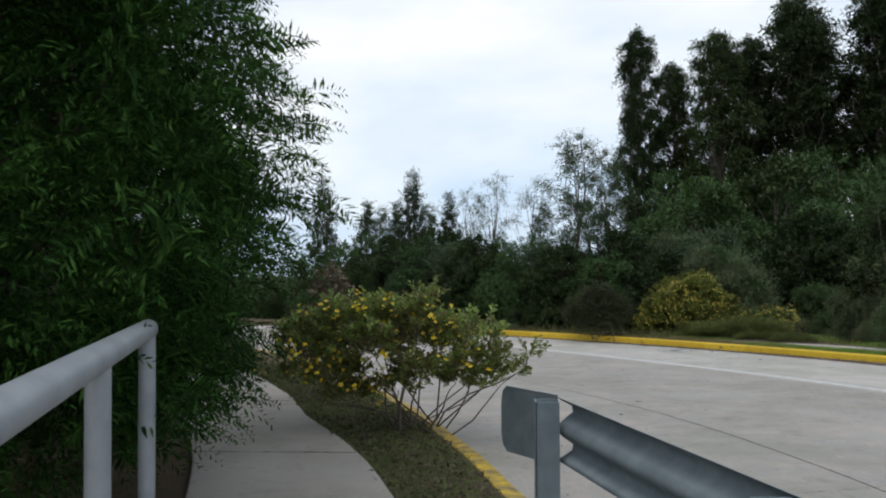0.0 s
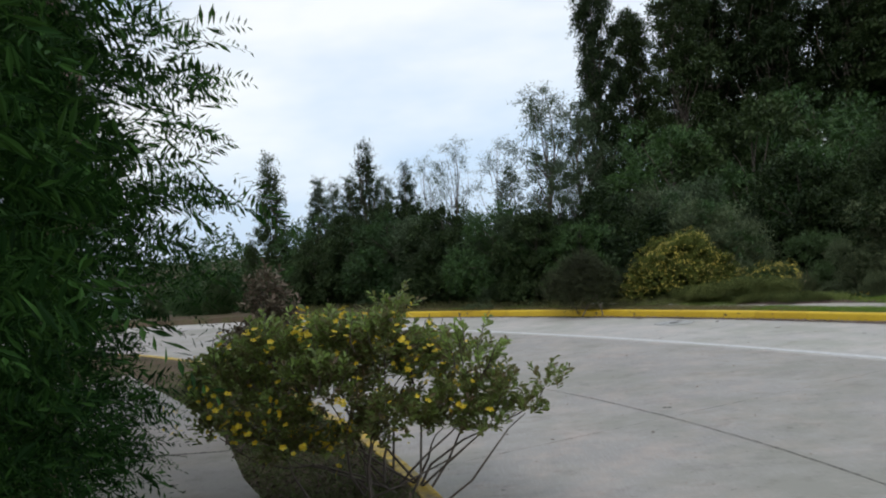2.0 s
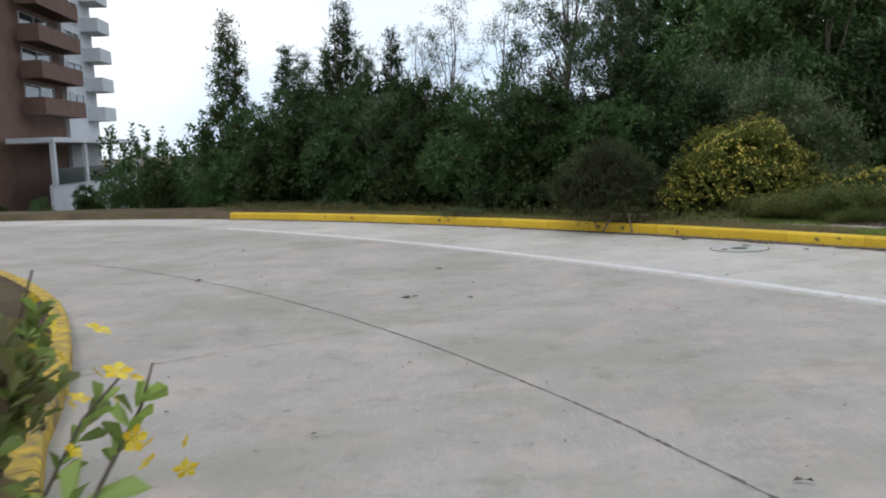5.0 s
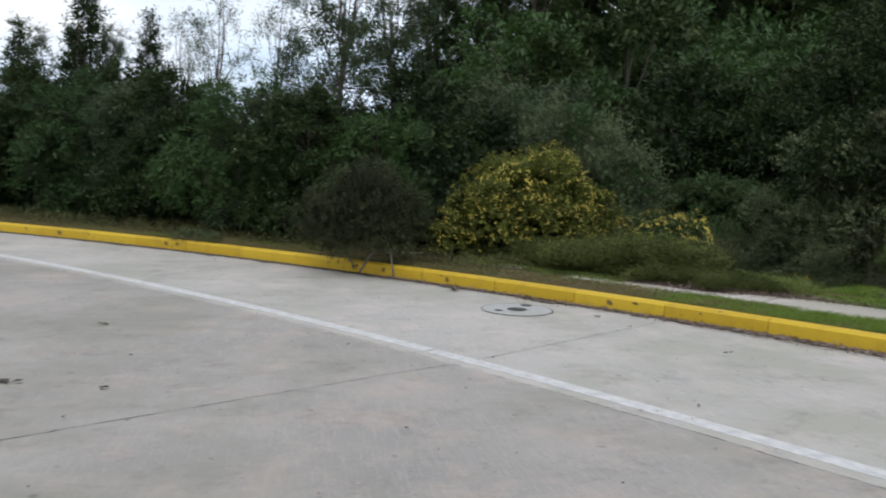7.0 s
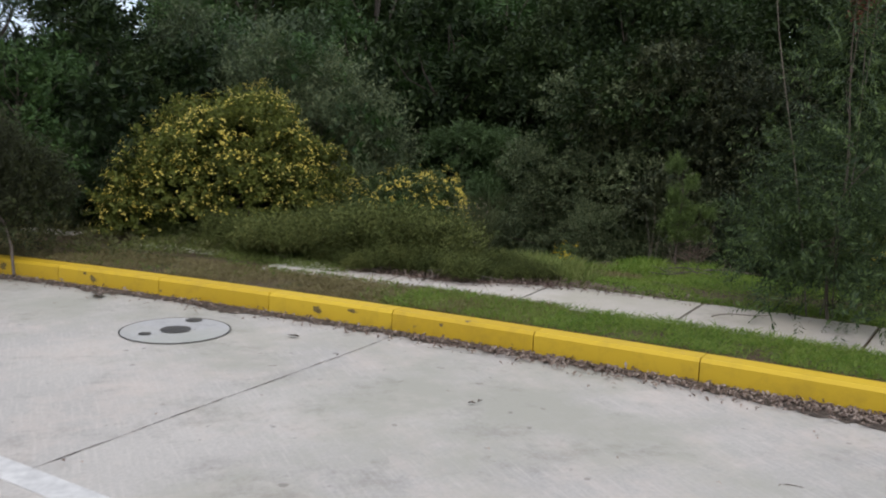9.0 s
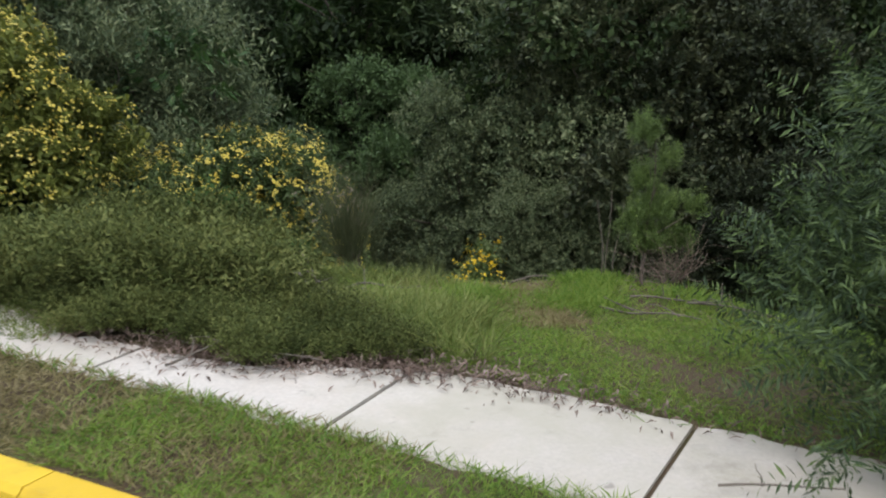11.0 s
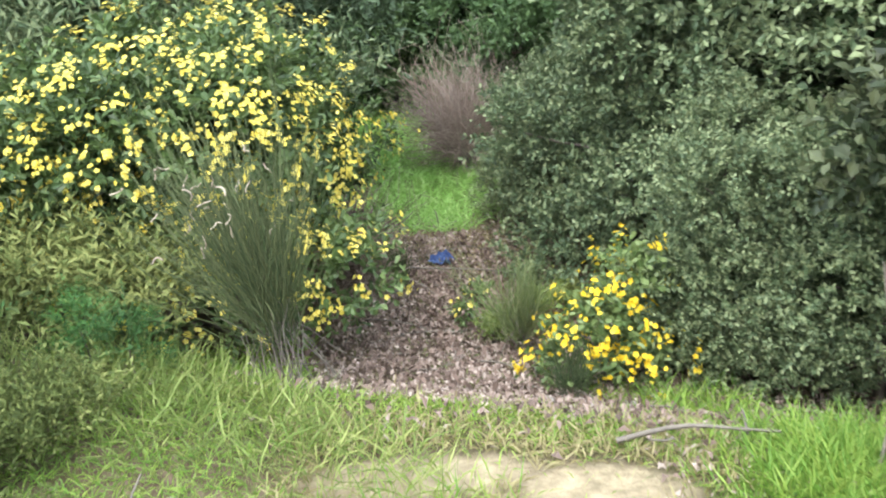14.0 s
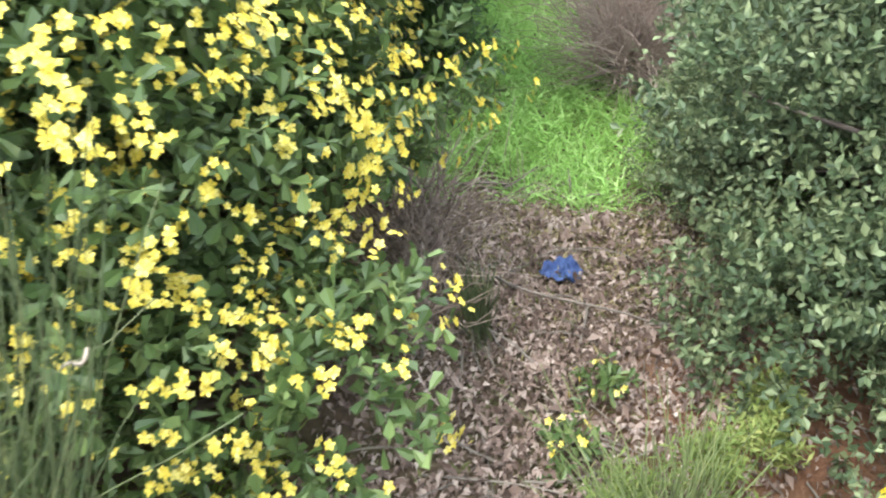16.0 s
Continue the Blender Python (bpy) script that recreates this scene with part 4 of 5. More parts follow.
def stone(x, y, s, seed, label, mat):
    s *= 0.65
    bm = bmesh.new()
    bmesh.ops.create_icosphere(bm, subdivisions=2, radius=1)
    for v in bm.verts:
        k = 1 + 0.28 * noise.noise(v.co * 1.4 + Vector((seed, 0, 0))) + 0.1 * noise.noise(v.co * 4)
        v.co = Vector((v.co.x * s * k * 1.3, v.co.y * s * k, v.co.z * s * k * 0.7))
    me = bpy.data.meshes.new("stone")
    bm.to_mesh(me)
    bm.free()
    me.materials.append(mat)
    ob = tagged(new("stone", me), label, "stone", "stones at the trail edge")
    ob.matrix_world = pose(x, y, gz(x, y) + s * 0.3, 0, 0, seed * 40)


M_STONE = plain_material("pale_stone", (0.15, 0.13, 0.11), (0.29, 0.265, 0.235), 14, 0.9)
for n, (x, y, s) in enumerate([(7.5, 17.02, 0.05), (7.62, 17.0, 0.045), (7.76, 17.02, 0.055), (7.35, 16.98, 0.03), (7.42, 17.1, 0.025), (7.9, 16.75, 0.03), (6.55, 16.15, 0.035), (6.6, 16.4, 0.03), (7.66, 17.1, 0.03)]):
    stone(x, y, s, n + 1, "pale weathered stone at the edge of the trail", M_STONE)

# crumpled blue scrap
bm = bmesh.new()
bmesh.ops.create_grid(bm, x_segments=18, y_segments=12, size=0.042)
for v in bm.verts:
    v.co.z = 0.02 + 0.045 * noise.noise(v.co * 30) + 0.02 * noise.noise(v.co * 80)
    v.co.x *= 1.3
me = bpy.data.meshes.new("plastic_scrap")
bm.to_mesh(me)
bm.free()
me.materials.append(plain_material("blue_plastic", (0.025, 0.045, 0.13), (0.06, 0.10, 0.22), 30, 0.5, 0, 0.1))
scrap = tagged(new("plastic_scrap", me), "crumpled blue plastic scrap lying on fallen leaves", "litter")
scrap.matrix_world = pose(7.4, 18.78, gz(7.4, 18.78) + 0.02, 0, 0, -20)


# small dark bits on the road
a = rg.uniform(20, 56, 260)
P = polar(a, near_r(a) + 0.2 + (far_r(a) - near_r(a) - 0.3) * rg.random(260), 0.003)
stuff("road_bits", flat_bits(P, rg, 0.03, 0.014, 0.1), L_DRY, "scattered dry leaf bits on the concrete road", "leaf litter")
for x, y, L in ((0.415, 12.435, 0.14), (0.896, 12.34, 0.05), (2.15, 8.22, 0.05), (4.38, 14.43, 0.09), (4.45, 14.0, 0.03), (4.8, 13.09, 0.05), (-1.83, 13.85, 0.12), (0.547, 14.08, 0.07), (3.38, 15.95, 0.2)):
    rngt = np.random.default_rng(int(L * 1000 + x * 10))
    V, F = flat_bits(np.tile((x, y, 0.0), (2, 1)) + rngt.normal(size=(2, 3)) * (L * 0.1, L * 0.1, 0.001), rngt, L * 0.8, L * 0.4, 0.1)
    tagged(new("dead_leaf", mesh_np("dead_leaf", V, F, M_DIRT)), "dark dead leaf lying on the concrete road", "leaf", "dead leaves on the road")

L_GOLD = leaf_material("golden_petals", (0.62, 0.40, 0.012), (0.76, 0.53, 0.022), (0.82, 0.65, 0.08), 0.6, 0.3)

# ---- blossoms ----
def blossoms_on(root, lobes, rng, single, rest, size, out, clusters=0, mat=L_PETAL):
    """Single blossoms as parts that share one mesh; the rest, too many to pick, as one mesh."""
    n = single + rest
    if clusters:
        C, CN = on_lobes(lobes, clusters, rng, 0.10, -0.3)
        pk = rng.integers(0, clusters, n)
        P, N = C[pk] + CN[pk] * out + rng.normal(size=(n, 3)) * size * 1.5, CN[pk]
    else:
        P, N = on_lobes(lobes, n, rng, 0.12, -0.3)
        P = P + N * out
    me = mesh_np("blossom", *flower_heads(np.zeros((1, 3)), np.array([[0, 0, 1.0]]), np.random.default_rng(5), size, 5), mat)
    for p, q in zip(P[:single], N[:single]):
        ob = new("blossom", me)
        ob.parent = root
        d = Vector(q) + Vector(rng.normal(size=3) * 0.4) + Vector((0, 0, 0.3))
        ob.matrix_basis = Matrix.Translation(p) @ d.to_track_quat("Z", "Y").to_matrix().to_4x4() @ Matrix.Diagonal((*[rng.uniform(0.75, 1.25)] * 3, 1))
    if rest:
        ob = part_np("blossom_mass", flower_heads(P[single:], N[single:], rng, size, 5), mat, root, "many small yellow blossoms")
        tagged(ob, kind="stuff")


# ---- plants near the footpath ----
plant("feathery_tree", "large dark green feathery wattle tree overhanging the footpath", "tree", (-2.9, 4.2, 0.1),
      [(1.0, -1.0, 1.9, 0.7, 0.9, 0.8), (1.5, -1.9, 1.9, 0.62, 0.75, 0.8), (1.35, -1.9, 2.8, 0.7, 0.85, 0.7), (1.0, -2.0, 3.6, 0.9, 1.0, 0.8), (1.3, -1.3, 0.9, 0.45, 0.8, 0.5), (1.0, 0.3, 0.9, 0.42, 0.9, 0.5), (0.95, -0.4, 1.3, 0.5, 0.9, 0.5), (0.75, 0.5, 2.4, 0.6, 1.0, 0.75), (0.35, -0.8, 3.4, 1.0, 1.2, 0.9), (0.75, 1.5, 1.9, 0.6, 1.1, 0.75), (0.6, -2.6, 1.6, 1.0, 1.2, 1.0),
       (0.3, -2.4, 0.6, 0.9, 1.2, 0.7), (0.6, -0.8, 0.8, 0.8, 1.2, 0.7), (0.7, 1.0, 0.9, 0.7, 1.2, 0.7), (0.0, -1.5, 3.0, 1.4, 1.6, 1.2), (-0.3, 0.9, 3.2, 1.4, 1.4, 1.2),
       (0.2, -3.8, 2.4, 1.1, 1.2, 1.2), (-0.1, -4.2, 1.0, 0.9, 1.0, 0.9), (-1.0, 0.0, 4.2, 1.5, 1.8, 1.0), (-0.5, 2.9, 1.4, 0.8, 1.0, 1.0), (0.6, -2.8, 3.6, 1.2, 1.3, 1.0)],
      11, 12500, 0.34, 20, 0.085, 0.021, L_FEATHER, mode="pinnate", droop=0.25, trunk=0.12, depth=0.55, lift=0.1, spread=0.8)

wattle = bpy.data.objects["feathery_tree"]
wattle.location, wattle.scale = (-2.22, 3.85, 0.08), (0.825, 0.825, 0.825)
rngf = np.random.default_rng(19)
FP, FN = on_lobes([(1.0, -1.0, 1.9, 0.7, 0.9, 0.8), (1.5, -1.9, 1.9, 0.62, 0.75, 0.8), (1.35, -1.9, 2.8, 0.7, 0.85, 0.7), (1.0, 0.5, 2.5, 0.75, 1.1, 0.8), (0.6, -0.5, 3.4, 1.1, 1.3, 0.9), (0.75, 1.5, 1.9, 0.6, 1.1, 0.75)], 1500, rngf, 0.3, -0.4)
sel = FN[:, 0] > 0.2
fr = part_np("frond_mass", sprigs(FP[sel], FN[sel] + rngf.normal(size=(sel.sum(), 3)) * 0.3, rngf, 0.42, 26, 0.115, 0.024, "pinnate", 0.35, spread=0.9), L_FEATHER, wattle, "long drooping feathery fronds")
tagged(fr, kind="stuff")

SHRUB = [(-0.6, 0.1, 0.86, 0.28, 0.3, 0.26), (-0.85, 0.0, 0.68, 0.26, 0.28, 0.25), (-0.92, 0.05, 0.80, 0.18, 0.22, 0.18), (-0.25, 0.0, 0.93, 0.26, 0.3, 0.24), (0.02, -0.1, 0.95, 0.2, 0.24, 0.24), (0.1, -0.05, 1.16, 0.1, 0.1, 0.12),
         (0.15, 0.1, 0.74, 0.28, 0.3, 0.24), (0.46, -0.15, 0.82, 0.17, 0.2, 0.18), (0.62, -0.25, 0.64, 0.14, 0.18, 0.15), (0.42, -0.1, 0.58, 0.22, 0.25, 0.2), (0.82, -0.40, 0.68, 0.13, 0.12, 0.12), (0.72, -0.32, 0.52, 0.10, 0.10, 0.10),
         (-0.3, -0.15, 0.68, 0.3, 0.3, 0.25), (-0.95, 0.1, 0.42, 0.2, 0.2, 0.16), (0.25, 0.4, 0.72, 0.22, 0.26, 0.22), (-0.3, 0.4, 0.84, 0.26, 0.28, 0.24), (0.05, -0.2, 0.5, 0.26, 0.24, 0.2), (0.55, -0.2, 0.45, 0.18, 0.2, 0.16), (-0.55, -0.1, 0.45, 0.26, 0.26, 0.2), (-0.5, 0.0, 0.28, 0.25, 0.25, 0.15), (-0.12, -0.1, 0.36, 0.24, 0.24, 0.14), (0.3, -0.1, 0.42, 0.18, 0.2, 0.13)]
L_SHRUB1 = leaf_material("shrub_leaves_browning", (0.13, 0.08, 0.048), (0.155, 0.20, 0.058), (0.31, 0.43, 0.11), 0.36, 0.38)
shrub = plant("flowering_shrub", "leafy rounded shrub with sparse yellow flowers beside the kerb", "shrub", (-0.05, 5.8, 0.12),
              SHRUB, 12, 1450, 0.12, 12, 0.043, 0.021, L_SHRUB1, stems=3, trunk=0.009, wide=0.6, depth=0.75, lift=0.9, spread=0.6, rounded=True)
shrub.scale = (1.12, 1.12, 0.94)
blossoms_on(shrub, [l for l in SHRUB if l[3] > 0.18], np.random.default_rng(31), 300, 420, 0.019, 0.045, 260, L_GOLD)
rngs = np.random.default_rng(131)
SP, SN = on_lobes([l for l in SHRUB if l[2] > 0.6 and l[3] > 0.15], 85, rngs, 0.1, 0.1)
SU = unit(SN * 0.6 + rngs.normal(size=SN.shape) * 0.25 + (0, 0, 1.0))
part_np("shoot_mass", sprigs(SP - SU * 0.05, SU, rngs, 0.14, 11, 0.048, 0.025, "spiral", 0, 0.6, 0.6, rounded=True), L_SHRUB1, shrub, "upright leafy shoots")
part_np("stem_mass", join([limb(p - u * 0.15, p + u * 0.13, 0.004, 0.002, rngs, 0.05, 5, 4) for p, u in zip(SP, SU)]), M_BARK, shrub)
tagged(bpy.data.objects["stem_mass"], kind="stuff")
tagged(bpy.data.objects["shoot_mass"], kind="stuff")

plant("drying_shrub", "slender shrub with drying reddish-brown leaves on the verge", "shrub", (-1.12, 7.6, 0.12),
      [(0, 0, 0.45, 0.28, 0.28, 0.3), (0.08, 0, 0.8, 0.24, 0.24, 0.3), (0.0, 0.05, 1.12, 0.17, 0.17, 0.25), (-0.22, 0.1, 0.7, 0.2, 0.2, 0.25), (0.22, -0.05, 0.6, 0.18, 0.2, 0.22)], 89, 420, 0.16, 11, 0.06, 0.026,
      leaf_material("drying_leaves", (0.06, 0.05, 0.03), (0.10, 0.085, 0.05), (0.22, 0.16, 0.12), 0.6, 0.2), stems=3, trunk=0.01, wide=0.6, depth=0.7, lift=0.5, rounded=True)

fn = 190
FB = np.column_stack([rngf.uniform(1.5, 2.0, fn), rngf.uniform(-2.5, 1.3, fn), rngf.uniform(0.7, 3.6, fn)])
FB[:, 0] -= 0.22 * np.abs(FB[:, 2] - 1.9) + 0.25 * np.clip(FB[:, 1] + 1.4, 0, 3)
FU = np.column_stack([np.ones(fn), rngf.normal(size=fn) * 0.6, rngf.normal(size=fn) * 0.35 + 0.25])
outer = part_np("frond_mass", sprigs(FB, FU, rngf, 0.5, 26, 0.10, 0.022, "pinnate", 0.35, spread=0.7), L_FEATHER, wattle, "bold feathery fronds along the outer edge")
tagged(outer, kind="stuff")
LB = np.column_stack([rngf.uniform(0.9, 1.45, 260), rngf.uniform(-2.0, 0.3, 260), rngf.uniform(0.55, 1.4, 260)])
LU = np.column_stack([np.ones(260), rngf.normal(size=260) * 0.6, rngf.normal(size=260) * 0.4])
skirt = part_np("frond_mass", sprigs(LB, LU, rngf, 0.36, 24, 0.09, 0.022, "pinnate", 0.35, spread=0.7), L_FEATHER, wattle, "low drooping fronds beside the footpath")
tagged(skirt, kind="stuff")
part_np("branch", join([limb((0.3, 0.8, 1.9), (1.45, 1.15, 1.75), 0.012, 0.004, rngf, 0.05, 6, 5)]), M_BARK, wattle)
FB = np.column_stack([rngf.uniform(1.2, 1.6, 16), rngf.uniform(0.9, 1.5, 16), rngf.uniform(1.45, 2.0, 16)])
FU = np.column_stack([np.ones(16), rngf.normal(size=16) * 0.3, rngf.normal(size=16) * 0.3 + 0.2])
reach = part_np("frond_mass", sprigs(FB, FU, rngf, 0.42, 18, 0.085, 0.014, "pinnate", 0.3, spread=0.6), L_FEATHER, wattle, "thin fronds reaching over the footpath")
tagged(reach, kind="stuff")

# ---- behind the far kerb ----
L_BROWN = leaf_material("brown_green_needles", (0.018, 0.019, 0.009), (0.034, 0.042, 0.015), (0.072, 0.090, 0.028), 0.7, 0.1)
plant("brown_shrub", "low brown-green shrub leaning over the kerb", "shrub", (2.62, 16.95, 0.1),
      [(0, 0, 0.55, 0.6, 0.5, 0.42), (-0.35, 0.1, 0.35, 0.5, 0.4, 0.35), (0.4, 0, 0.42, 0.45, 0.4, 0.4), (0, -0.1, 0.25, 0.6, 0.4, 0.25)], 13, 3400, 0.2, 16, 0.042, 0.011, L_BROWN, stems=3, trunk=0.014, depth=0.7, lift=0.6).scale = (0.85, 0.85, 1.05)
L_YB = leaf_material("bush_leaves", (0.030, 0.055, 0.016), (0.070, 0.112, 0.034), (0.15, 0.20, 0.07), 0.45, 0.25)
L_YB1 = leaf_material("olive_gold_leaves", (0.040, 0.056, 0.012), (0.095, 0.118, 0.024), (0.20, 0.22, 0.05), 0.5, 0.25, 0.2)
YB1 = [(0.05, 0, 0.78, 0.72, 0.65, 0.48), (-0.55, -0.1, 0.42, 0.5, 0.5, 0.42), (0.6, 0, 0.5, 0.45, 0.5, 0.45), (0.1, -0.3, 0.42, 0.6, 0.5, 0.4), (-0.8, -0.1, 0.2, 0.35, 0.35, 0.25), (0.3, 0.1, 0.95, 0.35, 0.4, 0.3)]
yb1 = plant("yellow_bush", "rounded bush covered in yellow flowers behind the kerb", "shrub", (4.62, 17.85, 0.05),
            YB1, 14, 2600, 0.14, 11, 0.050, 0.026, L_YB1, rounded=True, stems=3, trunk=0.02, wide=0.65, lift=0.4, depth=0.5)
blossoms_on(yb1, YB1, np.random.default_rng(32), 0, 6000, 0.0092, 0.045, 3000)
YB2 = [(-0.1, 0, 0.60, 0.52, 0.5, 0.38), (0.24, -0.15, 0.64, 0.36, 0.38, 0.34), (-0.55, 0, 0.45, 0.45, 0.5, 0.38), (0.46, -0.2, 0.16, 0.28, 0.33, 0.22), (0.38, 0.15, 0.45, 0.26, 0.3, 0.28), (0.1, -0.3, 0.2, 0.4, 0.3, 0.3), (-0.6, -0.1, 0.1, 0.4, 0.4, 0.3), (0.2, 0.35, 0.4, 0.6, 0.5, 0.5)]
yb2 = plant("yellow_bush", "dense bush thick with yellow flowers beside the trail", "shrub", (6.38, 18.0, -0.38),
            YB2, 15, 3300, 0.11, 10, 0.037, 0.020, L_YB, rounded=True, stems=3, trunk=0.015, wide=0.65, lift=0.4, depth=0.55)
blossoms_on(yb2, YB2, np.random.default_rng(33), 300, 8600, 0.0090, 0.045, 1700)
SYS = [(0, 0, 0.22, 0.15, 0.14, 0.15), (-0.13, 0, 0.1, 0.13, 0.13, 0.1), (0.08, 0.05, 0.38, 0.11, 0.11, 0.13), (0.12, 0, 0.1, 0.14, 0.14, 0.1)]
sys_ = plant("small_yellow_shrub", "small sprawling shrub with bright yellow flowers at the trail edge", "shrub", (7.76, 17.3, gz(7.76, 17.3) - 0.03),
             SYS, 16, 200, 0.07, 9, 0.030, 0.016, L_YB, rounded=True, stems=3, trunk=0.008)
blossoms_on(sys_, SYS, np.random.default_rng(34), 300, 220, 0.0115, 0.04, 80, L_GOLD)


def wands(name, label, at, seed, n, height, lean, r, mat, twigs=3, category="shrub", stray=0.05, side=-0.04, bend=0.05):
    """A broom-like shrub of many thin upright green wands from one base."""
    rng = np.random.default_rng(seed)
    root = tagged(new(name), label, category)
    low, up = [], []
    for i in range(n):
        d = unit(np.array([min(rng.normal() * lean + side, 0.03 + 0.6 * lean), rng.normal() * lean, 1.0]))
        h = height * rng.uniform(0.6, 1.1)
        m = d * h * 0.45 + rng.normal(size=3) * 0.015
        e = d * h + np.array([d[0], d[1], 0]) * h * 0.25
        if i % 7 == 0:
            low.append(limb((rng.normal() * 0.075, rng.normal() * 0.06, -0.03), m, r * 1.8, r * 1.2, rng, 0.08, 5, 5))
        for _ in range(twigs):
            s = m * rng.uniform(0.6, 1.3)
            up.append(limb(s, e * rng.uniform(0.75, 1.1) + rng.normal(size=3) * stray * height, r, r * 0.5, rng, bend, 5, 3))
    part_np("stem", join(low), M_TWIG, root, smooth=True)
    part_np("wand_mass", join(up), mat, root, "thin grey-green leafless wands")
    root.location = at
    return root


L_WAND = leaf_material("green_wands", (0.020, 0.034, 0.013), (0.040, 0.060, 0.022), (0.10, 0.112, 0.047), 0.7, 0.1)
L_WAND2 = leaf_material("young_wands", (0.06, 0.085, 0.03), (0.12, 0.15, 0.055), (0.22, 0.24, 0.10), 0.7, 0.1)
wands("broom_shrub", "grey-green broom shrub of thin upright wands", (6.80, 17.1, gz(6.8, 17.1)), 71, 200, 0.76, 0.16, 0.0012, L_WAND, 3, stray=0.10, side=-0.10)
wands("broom_shrub", "small grey-green broom seedling at the trail edge", (7.55, 17.6, gz(7.55, 17.6)), 72, 90, 0.40, 0.22, 0.0014, L_WAND2, 3, stray=0.1)
wands("broom_shrub", "small green broom seedling on the leaf litter", (7.62, 17.15, gz(7.62, 17.15)), 73, 80, 0.2, 0.4, 0.0013, L_WAND, 2)
M_POD = plain_material("pale_pods", (0.20, 0.15, 0.11), (0.40, 0.34, 0.26), 30, 0.8, 0, 0.2)
broom = bpy.data.objects["broom_shrub"]
rngp = np.random.default_rng(171)
for n in range(26):
    p = np.array([rngp.normal() * 0.09 - 0.12, rngp.normal() * 0.08, rngp.uniform(0.45, 0.72)])
    d = unit(rngp.normal(size=3) + (0, 0, 0.8)) * 0.042
    part_np("seed_pod", limb(p, p + d * 0.8, 0.0028, 0.002, rngp, 0.25, 6, 5), M_POD, broom, "pale curled dry pod", True)
L_DEADTWIG = leaf_material("dead_twigs", (0.12, 0.088, 0.068), (0.225, 0.17, 0.138), (0.36, 0.29, 0.24), 0.9, 0.0)
wands("dead_shrub", "dry leafless brown shrub further down the trail", (7.75, 20.1, gz(7.75, 20.1)), 74, 150, 0.52, 0.3, 0.0018, L_DEADTWIG, 12, stray=0.30, bend=0.2)

wands("conifer_seedling", "small dark green upright seedling on the leaf litter", (7.19, 18.34, gz(7.19, 18.34)), 76, 60, 0.24, 0.14, 0.0018, L_WAND, 4)
for n, (x, y) in enumerate([(7.47, 18.16), (7.39, 17.94)]):
    weed = plant("yellow_weed", "tiny weed with a few yellow flowers on the trail", "weed", (x, y, gz(x, y)), [(0, 0, 0.06, 0.05, 0.05, 0.05)], 140 + n, 16, 0.05, 7, 0.03, 0.012, L_YB, stems=2, trunk=0.003, rounded=True)
    blossoms_on(weed, [(0, 0, 0.07, 0.05, 0.05, 0.04)], np.random.default_rng(150 + n), 14, 0, 0.012, 0.02)
for n, (x, y, h) in enumerate([(7.65, 17.85, 0.16), (7.5, 17.78, 0.1), (7.78, 17.95, 0.14), (7.85, 18.15, 0.1)]):
    plant("leafy_seedling", "small fresh green seedling beside the trail", "seedling", (x, y, gz(x, y)), [(0, 0, h * 0.6, 0.07, 0.07, h * 0.45)], 160 + n, 60, 0.07, 12, 0.024, 0.006, L_HEATHGRASS, stems=2, trunk=0.003, lift=1.0)
wands("dead_shrub", "tangle of bare brown twigs at the edge of the trail", (6.98, 18.75, gz(6.98, 18.75)), 77, 46, 0.42, 0.45, 0.0022, L_DEADTWIG, 5, stray=0.28, side=0.05, bend=0.2)
wands("dead_shrub", "tangle of bare brown twigs at the edge of the trail", (7.02, 18.35, gz(7.02, 18.35)), 78, 30, 0.3, 0.5, 0.002, L_DEADTWIG, 5, stray=0.3, side=0.05, bend=0.2)
marigold = plant("orange_flower_plant", "low leafy plant with orange flowers behind the kerb end", "flower", (-3.25, 24.1, gz(-3.25, 24.1)),
                 [(0, 0, 0.25, 0.5, 0.3, 0.2), (0.5, 0.1, 0.2, 0.4, 0.3, 0.2), (-0.45, 0, 0.2, 0.35, 0.3, 0.2)], 86, 260, 0.16, 10, 0.06, 0.02, L_GREEN, stems=3, trunk=0.006, lift=0.8)
blossoms_on(marigold, [(0.35, -0.15, 0.42, 0.25, 0.15, 0.1), (-0.45, -0.1, 0.4, 0.25, 0.15, 0.1)], np.random.default_rng(36), 40, 0, 0.035, 0.05, 12, leaf_material("orange_petals", (0.55, 0.22, 0.02), (0.72, 0.34, 0.03), (0.8, 0.5, 0.06), 0.6, 0.3))
plant("kerb_weed", "low grey-green weed spreading over the kerb", "weed", (0.72, 18.9, 0.09),
      [(0, 0, 0.12, 0.28, 0.2, 0.1), (0.3, -0.2, 0.1, 0.25, 0.2, 0.1), (-0.25, 0.15, 0.1, 0.22, 0.2, 0.1)], 87, 260, 0.12, 10, 0.04, 0.012, L_GREY, stems=3, trunk=0.004, lift=0.5).scale = (0.7, 0.7, 0.6)
plant("red_leaved_shrub", "tall shrub with dark red leaves among the thicket", "shrub", (10.9, 16.0, gz(10.9, 16.0)),
      [(0, 0, 2.7, 0.45, 0.45, 0.4), (0.5, 0.1, 2.5, 0.4, 0.4, 0.4), (-0.2, 0.2, 3.1, 0.4, 0.4, 0.4), (0.3, -0.2, 3.0, 0.4, 0.4, 0.4)], 88, 800, 0.2, 11, 0.06, 0.03,
      leaf_material("dark_red_leaves", (0.035, 0.008, 0.008), (0.085, 0.018, 0.014), (0.16, 0.04, 0.025), 0.5, 0.2), trunk=0.03)
